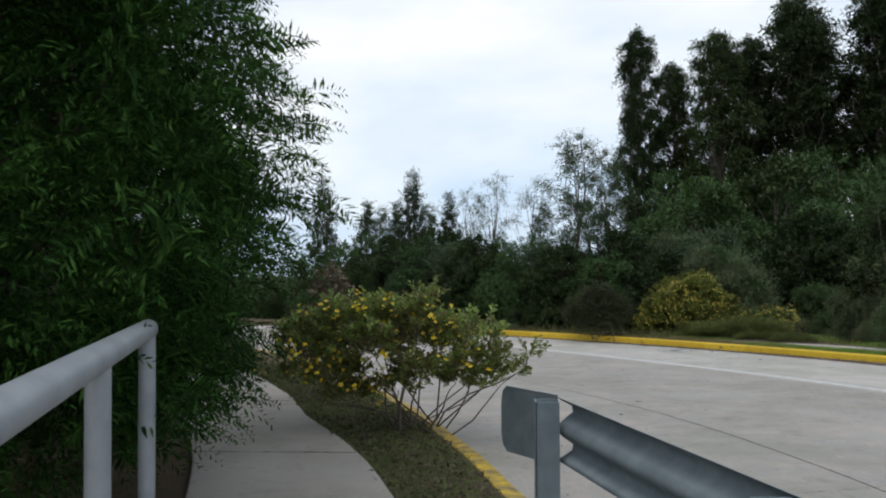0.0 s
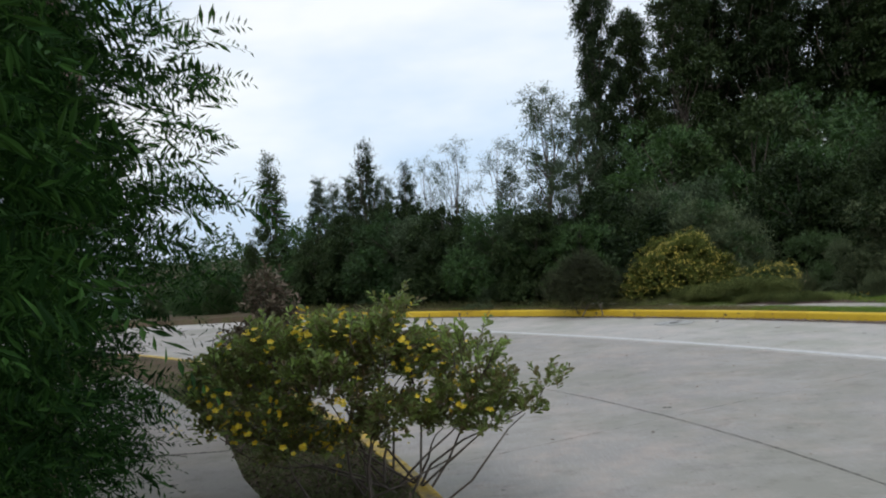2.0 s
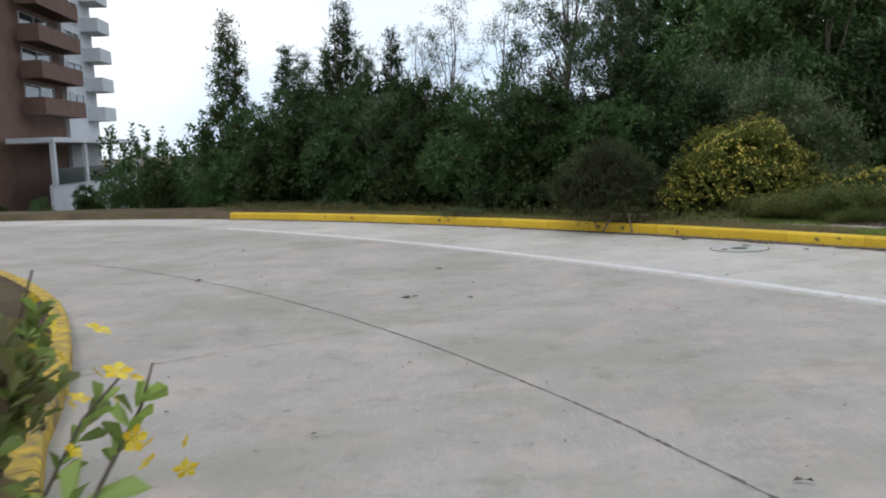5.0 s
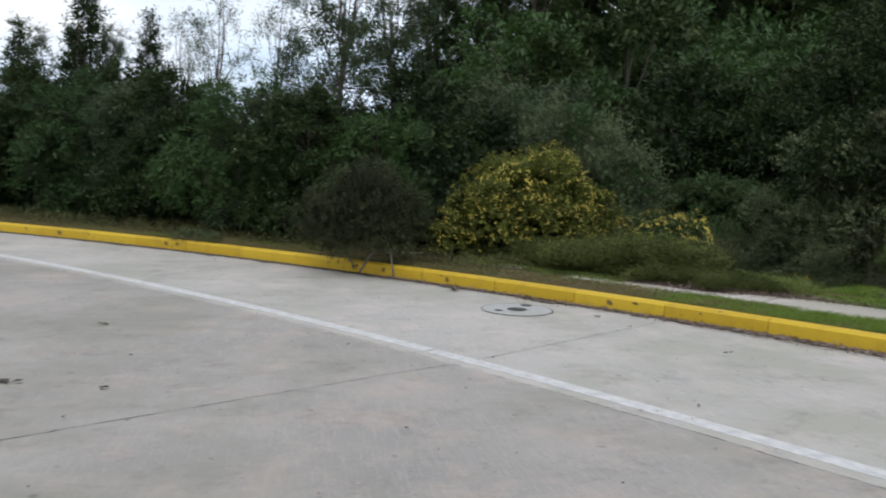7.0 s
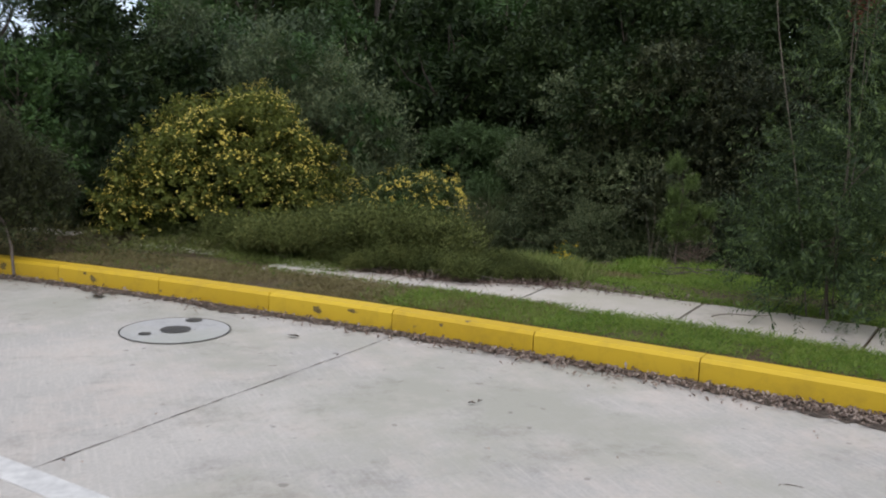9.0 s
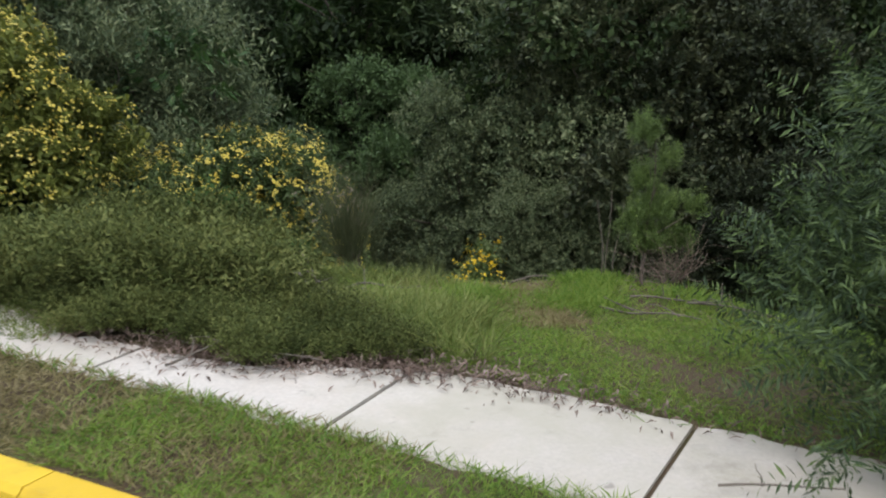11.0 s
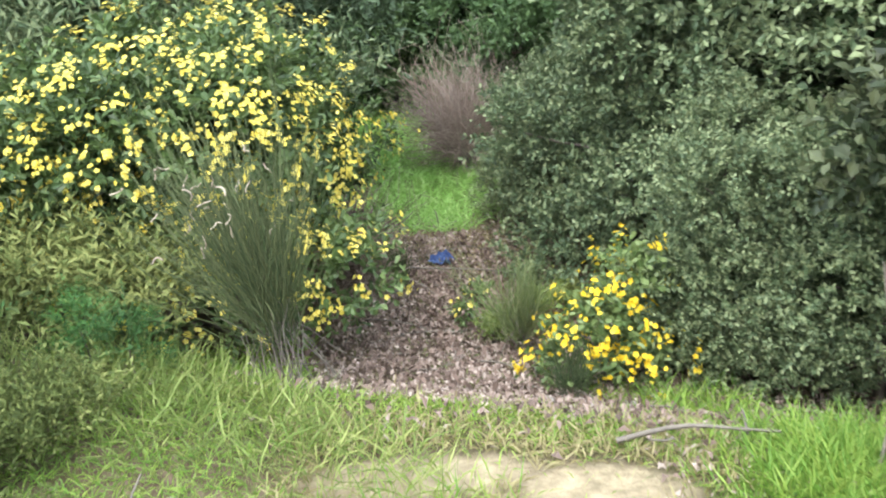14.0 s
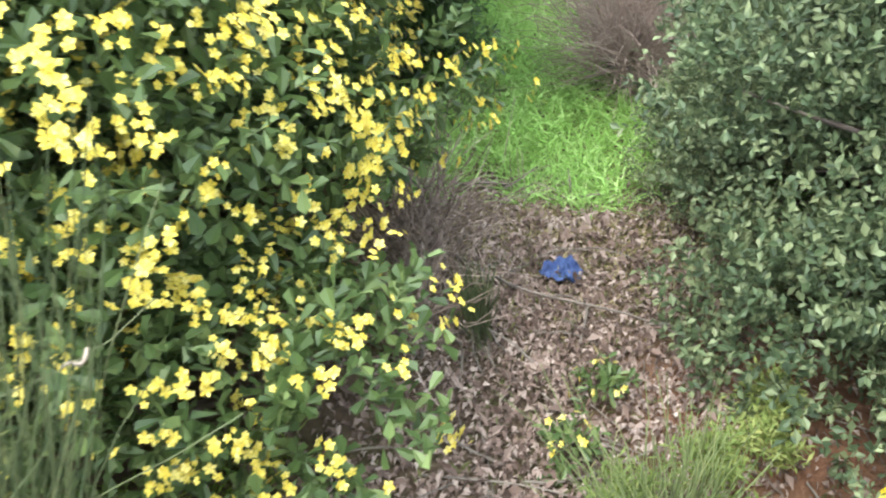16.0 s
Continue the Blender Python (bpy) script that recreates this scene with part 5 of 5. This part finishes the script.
# low heath beside the narrow footpath
L_HEATH = leaf_material("heath_leaves", (0.028, 0.040, 0.012), (0.078, 0.102, 0.028), (0.19, 0.205, 0.068), 0.7, 0.2, 0.15)
heath = plant("heath_shrub", "low sprawling olive-brown heath shrub", "shrub", (5.55, 15.9, gz(5.55, 15.9)),
              [(0, 0, 0.16, 0.4, 0.35, 0.18), (0.3, -0.15, 0.14, 0.35, 0.3, 0.16), (-0.3, 0.1, 0.18, 0.35, 0.35, 0.2)], 81, 820, 0.19, 12, 0.036, 0.010, L_HEATH, stems=2, trunk=0.008, depth=0.8, lift=1.2, low=-0.1, group="heath beside the footpath")
fern_ = plant("feathery_seedling", "small bright green feathery wattle seedling", "shrub", (5.95, 16.95, gz(5.95, 16.95)),
              [(0, 0, 0.3, 0.16, 0.16, 0.2), (0.06, 0.0, 0.15, 0.14, 0.14, 0.1)], 82, 90, 0.18, 24, 0.032, 0.007, leaf_material("seedling_fronds", (0.016, 0.05, 0.010), (0.035, 0.10, 0.02), (0.075, 0.18, 0.036), 0.6, 0.25), mode="pinnate", trunk=0.008, lift=0.8, droop=0.2)
more_ferns = [(6.42, 17.0, 0.6, 40), (6.28, 17.1, 0.6, 150)]
pine = plant("pine_seedling", "small bright green bushy pine with bare lower stems", "shrub", (8.10, 15.98, gz(8.10, 15.98)),
             [(-0.07, 0, 0.82, 0.12, 0.12, 0.15), (0.12, 0, 0.66, 0.11, 0.11, 0.13), (0.0, 0.05, 0.55, 0.13, 0.13, 0.14), (0.27, -0.1, 0.42, 0.09, 0.09, 0.12), (0.1, 0.0, 0.4, 0.16, 0.14, 0.14), (-0.08, 0.0, 0.4, 0.1, 0.1, 0.14), (0.2, 0.05, 0.25, 0.14, 0.12, 0.1), (0.0, 0.0, 0.22, 0.15, 0.14, 0.13), (-0.1, 0.05, 0.3, 0.12, 0.12, 0.13), (0.3, 0.0, 0.2, 0.12, 0.12, 0.1)],
             83, 560, 0.09, 30, 0.034, 0.004, leaf_material("pine_needles", (0.032, 0.055, 0.016), (0.10, 0.16, 0.04), (0.27, 0.37, 0.10), 0.6, 0.2), trunk=0.015, lift=1.2, depth=0.8)
pine.scale = (0.86, 0.86, 1.0)
wands("dead_shrub", "tangle of bare pale twigs under the small pine", (8.25, 15.9, gz(8.25, 15.9)), 75, 24, 0.32, 0.6, 0.0018, L_DEADTWIG, 4, stray=0.3, bend=0.2)
for n, (dx, dy, h) in enumerate([(-0.12, 0.2, 0.5), (-0.05, 0.22, 0.56), (0.02, 0.24, 0.5), (0.05, 0.18, 0.42)]):
    rngs = np.random.default_rng(90 + n)
    x, y = 8.12 + dx, 16.05 + dy
    ob = new("bare_stem", mesh_np("bare_stem", *limb((x, y, gz(x, y) - 0.02), (x + 0.04 * n - 0.05, y, gz(x, y) + h), 0.005, 0.002, rngs, 0.05, 7, 5), M_TWIG, True))
    tagged(ob, "thin pale bare upright stem in the grass", "stem", "bare stems")
sap = plant("wattle_sapling", "feathery grey-green wattle sapling crowding the narrow footpath", "tree", (7.3, 13.55, gz(7.3, 13.55)),
            [(-0.05, -0.1, 0.16, 0.5, 0.7, 0.2), (0.3, 0.2, 0.15, 0.5, 0.6, 0.2), (-0.05, 0.1, 0.4, 0.55, 0.65, 0.45), (0.0, 0.45, 0.4, 0.45, 0.5, 0.4), (0.1, 0.3, 0.85, 0.45, 0.5, 0.4), (0.15, -0.2, 1.0, 0.5, 0.5, 0.45), (0.15, 0.1, 1.5, 0.4, 0.4, 0.45), (0.2, 0.0, 2.0, 0.3, 0.35, 0.4), (0.4, 0.3, 0.5, 0.5, 0.5, 0.4), (0.0, -0.4, 0.45, 0.45, 0.5, 0.4)],
            84, 1750, 0.26, 24, 0.055, 0.011, leaf_material("wattle_leaves", (0.010, 0.024, 0.010), (0.028, 0.056, 0.020), (0.12, 0.18, 0.055), 0.55, 0.2), mode="pinnate", trunk=0.012, droop=0.25, depth=0.8, lift=0.5)

for n, (x0, y0, x1, y1, h) in enumerate([(0.05, 0.1, 0.2, 0.05, 2.9), (0.1, 0.05, 0.27, 0.15, 2.7), (-0.05, 0.1, -0.35, 0.3, 2.6)]):
    part_np("stem", limb((x0, y0, 0), (x1, y1, h), 0.0048, 0.002, np.random.default_rng(180 + n), 0.03, 9, 6), M_TWIG, sap, "pale bare upper stem", True)
tagged(next(c for c in sap.children if c.name.startswith("trunk")), kind="stuff")

# ---- background growth ----
rngb = np.random.default_rng(77)
G_DARK, G_BUSH, G_SLIM, G_EUC = "dark shrub thicket", "roadside bushy trees", "slender skyline trees", "tall eucalyptus stand"
dark_a = plant("dark_shrub", "tall dense dark green shrub with small leaves", "shrub", (9.3, 18.7, -0.6),
               scatter_lobes(rngb, 14, 1.35, 0.3, 3.3, 0.8), 21, 3000, 0.2, 11, 0.072, 0.042, L_DARK, trunk=0.05, depth=0.5, group=G_DARK)
dark_b = plant("grey_shrub", "dense grey-green shrub with small stiff leaves", "shrub", (8.85, 17.75, -0.5),
               scatter_lobes(rngb, 14, 0.75, 0.15, 2.0, 0.55), 22, 4500, 0.13, 11, 0.037, 0.021, L_GREY, trunk=0.04, depth=0.5, group=G_DARK)
L_DUSK = leaf_material("dull_green_leaves", (0.010, 0.016, 0.008), (0.025, 0.036, 0.016), (0.085, 0.097, 0.046), 0.5, 0.18, 0.25)
dark_c = plant("dull_shrub", "tall dense dull green shrub with small stiff leaves", "shrub", (9.6, 16.9, -0.5),
               scatter_lobes(np.random.default_rng(79), 15, 0.8, 0.15, 2.2, 0.55), 32, 4200, 0.14, 11, 0.042, 0.024, L_DUSK, trunk=0.04, depth=0.5, group=G_DARK)
L_WILLOW = leaf_material("willow_leaves", (0.022, 0.040, 0.018), (0.042, 0.070, 0.030), (0.075, 0.110, 0.05), 0.55, 0.2)
bush_a = plant("bushy_tree", "dense mid-green bushy tree reaching to the ground", "tree", (5.4, 19.6, -0.6),
               scatter_lobes(rngb, 18, 1.3, 0.1, 2.5, 0.66), 23, 2300, 0.28, 12, 0.11, 0.034, L_GREEN, mode="pinnate", trunk=0.05, depth=0.5, droop=0.2, group=G_BUSH)
bush_b = plant("bushy_tree", "dense dark bushy tree reaching to the ground", "tree", (3.6, 19.4, -0.5),
               scatter_lobes(rngb, 18, 1.25, 0.1, 2.6, 0.62), 26, 2200, 0.24, 11, 0.098, 0.046, L_DARK, trunk=0.05, depth=0.5, group=G_BUSH)
bush_c = plant("bushy_tree", "loose grey-green willowy shrub", "tree", (5.6, 20.8, -0.8),
               scatter_lobes(rngb, 16, 1.2, 0.1, 2.5, 0.6), 28, 2000, 0.34, 11, 0.10, 0.027, L_WILLOW, trunk=0.05, depth=0.6, droop=0.1, lift=0.7, group=G_BUSH)


def cone_lobes(rng, n, R, h):
    out = []
    for i in range(n):
        z = h * (0.08 + 0.9 * i / n)
        rad = R * (1 - z / h) * rng.uniform(0.3, 1.0)
        a = i * 2.4
        r = 0.10 + 0.36 * (1 - z / h)
        out.append((rad * math.cos(a), rad * math.sin(a), z, r, r, r * 1.2))
    return out


cone_a = plant("pointed_tree", "dark pointed tree with ragged tiers of foliage", "tree", (-5.1, 27.6, -1.2),
               cone_lobes(rngb, 40, 1.5, 5.8), 29, 2000, 0.32, 11, 0.11, 0.036, L_DARK, trunk=0.06, depth=0.7, droop=0.1, lift=0.7, group=G_SLIM)
slim_a = plant("slender_tree", "slender tree with a loose airy pointed crown", "tree", (2.5, 20.6, -0.6),
               scatter_lobes(rngb, 32, 0.85, 0.8, 5.3, 0.3), 24, 1500, 0.38, 11, 0.085, 0.022, L_WILLOW, trunk=0.05, depth=0.8, droop=0.25, group=G_SLIM)
slim_b = plant("slender_tree", "thin nearly bare tree with a wispy crown", "tree", (0.4, 25.3, -0.9),
               scatter_lobes(rngb, 22, 0.85, 1.4, 5.1, 0.3), 27, 520, 0.36, 9, 0.08, 0.018, L_WILLOW, trunk=0.045, depth=0.9, droop=0.25, group=G_SLIM)
euc_a = plant("eucalyptus_tree", "tall dark eucalyptus tree with open drooping foliage", "tree", (13.8, 38.0, -1.2),
              scatter_lobes(rngb, 64, 1.9, 1.5, 13.0, 0.72), 25, 4400, 0.65, 11, 0.23, 0.058, L_DARK, trunk=0.16, depth=0.75, droop=0.4, group=G_EUC)


bright_a = plant("bright_shrub", "fresh bright green leafy shrub behind the trail", "shrub", (8.7, 21.9, -0.9),
                 scatter_lobes(rngb, 12, 0.9, 0.1, 2.3, 0.5), 30, 2200, 0.2, 11, 0.06, 0.026, leaf_material("bright_leaves", (0.045, 0.085, 0.03), (0.08, 0.14, 0.05), (0.14, 0.22, 0.08), 0.5, 0.25), trunk=0.03, depth=0.6, group=G_BUSH)
willow_g = plant("willow_shrub", "loose grey-green willowy shrub with thin upright branches", "shrub", (6.1, 19.6, -0.75),
                 scatter_lobes(rngb, 13, 0.75, 0.2, 2.0, 0.42), 31, 1300, 0.3, 12, 0.06, 0.014, L_GREY, trunk=0.03, depth=0.9, lift=1.0, group=G_BUSH)


def more(src, spots):
    for x, y, s, turn, *wide in spots:
        c = copy_thing(src, pose(x, y, gz(x, y) - 0.05, 0, 0, turn))
        w = wide[0] if wide else 1.0
        c.scale = (s * w, s * w, s)


more(fern_, more_ferns)
more(heath, [(5.30, 15.93, 0.5, 15), (5.07, 16.34, 0.55, 95), (4.78, 16.71, 0.5, 170), (4.47, 17.07, 0.5, 250), (4.12, 17.42, 0.5, 330), (5.75, 15.45, 0.5, 12), (5.93, 15.29, 0.42, 66), (6.21, 15.17, 0.4, 140), (5.33, 15.74, 0.5, 200), (5.64, 15.48, 0.55, 310), (5.05, 16.39, 0.8, 40), (5.00, 16.38, 1.0, 200), (5.85, 16.40, 0.8, 280), (6.20, 16.55, 0.55, 75), (5.65, 17.00, 1.1, 160), (4.53, 16.88, 0.8, 310), (6.00, 17.50, 1.0, 10), (6.15, 15.75, 0.36, 190), (6.25, 16.20, 0.38, 60), (6.00, 16.15, 0.42, 300), (6.05, 15.23, 0.28, 140), (6.08, 15.24, 0.3, 220), (6.20, 15.95, 0.4, 20), (5.48, 15.72, 0.6, 33), (5.80, 15.30, 0.5, 77), (5.17, 16.20, 0.6, 123), (6.11, 15.15, 0.42, 211), (4.84, 16.67, 0.6, 290), (6.13, 15.29, 0.52, 301), (6.07, 15.50, 0.54, 355), (5.91, 15.64, 0.50, 209), (5.78, 15.79, 0.38, 199), (5.52, 15.83, 0.48, 211), (5.47, 16.06, 0.40, 171), (5.23, 16.12, 0.39, 147), (5.16, 16.32, 0.41, 346), (5.10, 16.54, 0.48, 199), (4.90, 16.63, 0.55, 281), (4.91, 16.91, 0.42, 190), (4.74, 17.03, 0.48, 68), (4.53, 17.11, 0.39, 119), (4.48, 17.34, 0.52, 275)])
# those at negative x are added behind the feathery tree to block light
more(dark_a, [(11.2, 17.8, 1.1, 40), (10.6, 19.9, 1.2, 100), (12.8, 15.6, 1.1, 200), (9.9, 21.4, 1.0, 300), (13.4, 18.6, 1.4, 20), (10.3, 15.4, 0.8, 130), (14.5, 13.2, 1.2, 70), (9.9, 13.6, 0.7, 190),
              (-5.2, 2.5, 1.1, 30), (-5.4, 6.0, 1.1, 80), (-5.0, -0.8, 1.0, 140), (-6.0, 9.5, 1.0, 260), (11.5, 12.0, 0.8, 50), (16.0, 16.5, 1.4, 95), (-4.2, 1.2, 0.8, 10), (-3.9, 5.4, 0.8, 55), (-4.5, 7.6, 1.25, 115), (-4.9, 4.2, 1.35, 200)])
more(dark_c, [(10.3, 16.4, 0.95, 160), (9.2, 16.0, 0.55, 15), (9.2, 17.6, 1.2, 250), (10.0, 18.2, 1.3, 20)])
more(dark_b, [(8.6, 17.15, 0.5, 75), (8.95, 16.9, 0.55, 300), (8.75, 19.4, 0.8, 250), (9.0, 18.6, 1.2, 330), (6.3, 21.5, 0.5, 45), (8.25, 17.5, 0.45, 120), (8.25, 18.55, 0.75, 200), (8.05, 19.3, 0.4, 100)])
# first row behind the kerb, low
more(bush_a, [(-1.07, 22.71, 0.87, 80), (1.27, 20.56, 0.84, 140), (2.95, 18.86, 0.66, 200), (5.75, 19.46, 0.60, 330)])
more(bush_b, [(-2.27, 23.50, 0.84, 25), (0.13, 21.59, 0.81, 75), (2.11, 19.63, 0.70, 130), (3.88, 19.04, 0.60, 190), (-3.34, 23.92, 0.63, 40)])
more(bush_c, [(-0.50, 22.11, 0.77, 15), (1.68, 19.97, 0.70, 65), (3.63, 18.28, 0.42, 15), (-1.66, 23.06, 0.63, 125), (4.65, 19.61, 0.75, 15), (6.42, 19.72, 0.65, 60)])
# second row
more(bush_a, [(-3.42, 26.19, 1.12, 110), (0.69, 23.89, 0.85, 260), (4.99, 22.35, 0.78, 50), (8.20, 24.60, 1.40, 50), (10.40, 23.50, 1.70, 110), (13.50, 22.50, 1.80, 170), (16.00, 26.50, 2.40, 230), (11.60, 29.00, 2.40, 290), (6.80, 27.50, 2.00, 350), (18.00, 20.50, 2.00, 10), (18.50, 15.00, 1.80, 60)])
more(bush_b, [(-1.27, 25.18, 1.12, 300), (2.32, 22.78, 0.93, 345), (6.21, 23.73, 1.10, 20), (8.60, 22.00, 1.30, 65), (11.80, 21.50, 1.50, 120), (14.50, 24.50, 2.00, 160), (9.00, 26.50, 2.00, 215), (19.50, 24.00, 2.30, 305), (5.23, 25.85, 1.09, 95), (22.00, 19.00, 2.20, 145)])
more(bush_c, [(3.50, 21.32, 0.93, 205), (6.22, 22.71, 1.20, 250), (-0.31, 26.00, 1.12, 350), (9.80, 21.60, 1.20, 140)])
# low growth where the ground falls away towards the building
more(bush_b, [(-6.24, 25.28, 0.4, 10), (-8.85, 27.46, 0.32, 70), (-12.20, 29.02, 0.35, 150), (-8.13, 31.75, 0.36, 200)])
more(bush_a, [(-5.15, 25.44, 0.36, 30), (-7.38, 26.32, 0.4, 100), (-10.53, 28.49, 0.32, 190), (-6.19, 30.17, 0.42, 260), (-15.52, 29.92, 0.4, 310)])
more(cone_a, [(-6.0, 28.6, 0.50, 40), (-3.6, 27.4, 0.79, 100, 1.1), (-2.0, 26.3, 0.92, 160, 1.0), (-0.9, 26.6, 0.82, 220, 0.95), (-2.8, 28.6, 0.81, 280)])
more(slim_a, [(-3.0, 26.4, 0.76, 50, 0.9), (-1.5, 26.0, 0.79, 210, 0.8), (3.4, 21.2, 0.90, 170), (1.9, 23.8, 0.77, 60, 0.8)])
more(slim_b, [(1.7, 24.6, 0.95, 60), (-0.2, 27.5, 0.95, 150)])
more(euc_a, [(6.6, 37.5, 0.97, 200, 0.62), (9.9, 37.5, 0.96, 60, 0.85), (8.4, 39.5, 0.9, 330, 0.8), (12.0, 40.0, 1.0, 140), (16.8, 37.0, 1.12, 220), (20.0, 36.0, 1.15, 300), (23.5, 34.0, 1.2, 20), (19.0, 41.0, 1.3, 100), (26.5, 31.0, 1.2, 180), (14.8, 42.0, 1.2, 260), (30.0, 26.0, 1.2, 330), (18.3, 33.5, 1.05, 75, 1.3), (21.8, 31.0, 1.05, 155, 1.3), (24.5, 28.0, 1.0, 235, 1.3)])

more(bright_a, [(7.2, 23.4, 0.9, 70), (9.4, 20.6, 0.7, 150), (8.15, 20.75, 0.8, 210), (7.4, 21.7, 0.65, 300), (6.6, 20.3, 0.7, 20), (8.7, 20.2, 0.75, 110)])
more(willow_g, [(6.4, 18.95, 0.9, 30), (5.7, 18.8, 0.95, 120), (6.0, 19.1, 1.1, 210), (5.2, 19.0, 1.0, 80), (7.0, 22.4, 1.0, 160), (4.6, 19.8, 1.2, 240)])
more(yb1, [(9.5, 14.95, 0.75, 60)])

# undergrowth: low leafy weeds under the trees and along the back of the verge
U1 = np.column_stack([rg.uniform(-6, -1.9, 2600), rg.uniform(-3, 9, 2600)])
U1 = U1[U1[:, 0] < path_mid(U1[:, 1]) - 0.68]
U1 = np.column_stack([U1, ground_z(U1[:, 0], U1[:, 1])])
stuff("undergrowth", sprigs(U1, np.tile((0, 0, 1.0), (len(U1), 1)) + rg.normal(size=(len(U1), 3)) * 0.4, rg, 0.22, 10, 0.06, 0.02, "spiral"), L_DARK, "dark weeds under the feathery tree", "undergrowth")
U2, _, _ = verge_points(rg, 2800, 43.5, 66, 0.4, 2.2)
stuff("undergrowth", sprigs(U2, np.tile((0, 0, 1.0), (len(U2), 1)) + rg.normal(size=(len(U2), 3)) * 0.5, rg, 0.13, 8, 0.045, 0.012), L_OLIVE, "low olive weeds behind the kerb", "undergrowth")

# distant wooded slope
A = rg.uniform(45, 95, 13000)
R = 55 + 75 * rg.random(13000) ** 1.3
P = polar(A, R)
P[:, 2] = ground_z(P[:, 0], P[:, 1]) + rg.random(13000) ** 0.6 * (2.2 + 1.6 * np.sin(A * 1.3) + 1.2 * np.sin(A * 3.7))
stuff("distant_woods", sprigs(P, np.tile((0, 0, 1.0), (13000, 1)) + rg.normal(size=(13000, 3)) * 0.7, rg, 1.1, 13, 0.32, 0.17), L_GREEN, "distant dark green wooded slope", "woods")

# ---- far building ----
M_WHITE = plain_material("white_render", (0.52, 0.54, 0.56), (0.62, 0.63, 0.65), 0.6, 0.85, 0, 0.05)
M_BRICKRED = plain_material("brown_render", (0.125, 0.072, 0.054), (0.175, 0.105, 0.08), 0.8, 0.85, 0, 0.05)
M_GLASS = mat_base("dark_window_glass", 0.08, 0.6)[0]
M_GLASS.node_tree.nodes["Principled BSDF"].inputs["Base Color"].default_value = (0.05, 0.06, 0.07, 1)
M_FRAME = plain_material("window_frame_paint", (0.66, 0.66, 0.66), (0.76, 0.76, 0.75), 4, 0.6, 0, 0.05)
tower = tagged(new("apartment_building"), "white and brown apartment tower with stacked balconies", "building")


def box(x0, x1, y0, y1, z0, z1):
    bm = bmesh.new()
    bmesh.ops.create_cube(bm, size=1, matrix=Matrix.Translation(((x0 + x1) / 2, (y0 + y1) / 2, (z0 + z1) / 2)) @ Matrix.Diagonal((x1 - x0, y1 - y0, z1 - z0, 1)))
    return bm


def balcony(x0, x1, out, z, mat, high=1.0):
    """An open balcony: slab and three parapet walls."""
    bm = box(x0, x1, -out, 0.0, z - 0.18, z)
    for b in ((x0, x1, -out, -out + 0.15), (x0, x0 + 0.15, -out + 0.15, 0.0), (x1 - 0.15, x1, -out + 0.15, 0.0)):
        bmesh.ops.create_cube(bm, size=1, matrix=Matrix.Translation(((b[0] + b[1]) / 2, (b[2] + b[3]) / 2, z + high / 2)) @ Matrix.Diagonal((b[1] - b[0], b[3] - b[2], high, 1)))
    return part("balcony", bm, mat, tower)


def window(x0, x1, z0, z1, y=0.0):
    w = part("window", box(x0, x1, y - 0.03, y + 0.05, z0, z1), M_GLASS, tower, "dark glazing with white frame")
    bm = bmesh.new()
    for b in ((x0 - 0.08, x1 + 0.08, z1, z1 + 0.08), (x0 - 0.08, x1 + 0.08, z0 - 0.08, z0), (x0 - 0.08, x0, z0, z1), (x1, x1 + 0.08, z0, z1), ((x0 + x1) / 2 - 0.05, (x0 + x1) / 2 + 0.05, z0, z1)):
        bmesh.ops.create_cube(bm, size=1, matrix=Matrix.Translation(((b[0] + b[1]) / 2, y - 0.06, (b[2] + b[3]) / 2)) @ Matrix.Diagonal((b[1] - b[0], 0.08, b[3] - b[2], 1)))
    part("frame", bm, M_FRAME, w)


part("wall", box(-9.0, 0.0, 0.0, 14.0, -6.0, 27.0), M_WHITE, tower)
part("wall", box(-27.0, -9.0, 0.35, 14.0, -6.0, 27.5), M_BRICKRED, tower, "brown rendered wall")
part("wall", box(-60.0, -27.0, 0.0, 14.0, -6.0, 27.0), M_WHITE, tower)
for k in range(1, 10):
    z = 2.0 + 2.6 * k
    balcony(-3.4, 0.5, 1.5, z, M_WHITE)
    window(-8.2, -4.4, z + 0.25, z + 2.0)
    balcony(-19.5, -9.3, 1.5, z, M_BRICKRED, 1.05)
    window(-18.0, -11.5, z + 0.15, z + 2.1, 0.35)
    balcony(-41.0, -29.0, 1.5, z, M_WHITE)
    window(-39.0, -31.0, z + 0.15, z + 2.1)
part("terrace", box(-24.0, 1.5, -3.2, -0.1, 2.3, 2.65), M_WHITE, tower, "flat white terrace roof")
part("terrace_wall", box(-24.0, 1.2, -2.9, -2.7, -6.0, -0.6), M_WHITE, tower)
for x in (-23.5, -16.0, -8.5, -3.5, 1.2):
    part("column", box(x - 0.25, x + 0.25, -3.1, -2.82, -0.6, 2.3), M_WHITE, tower)
for x0, x1 in ((-23.0, -16.5), (-15.5, -9.0), (-8.0, -4.0)):
    part("railing", box(x0, x1, -3.0, -2.94, -0.6, 0.5), M_GLASS, tower, "dark glazed railing")
tower.matrix_world = Matrix.Translation((-34.2, 89.3, 0.1)) @ Matrix.Rotation(math.atan2(0.990, -0.139), 4, "Z")
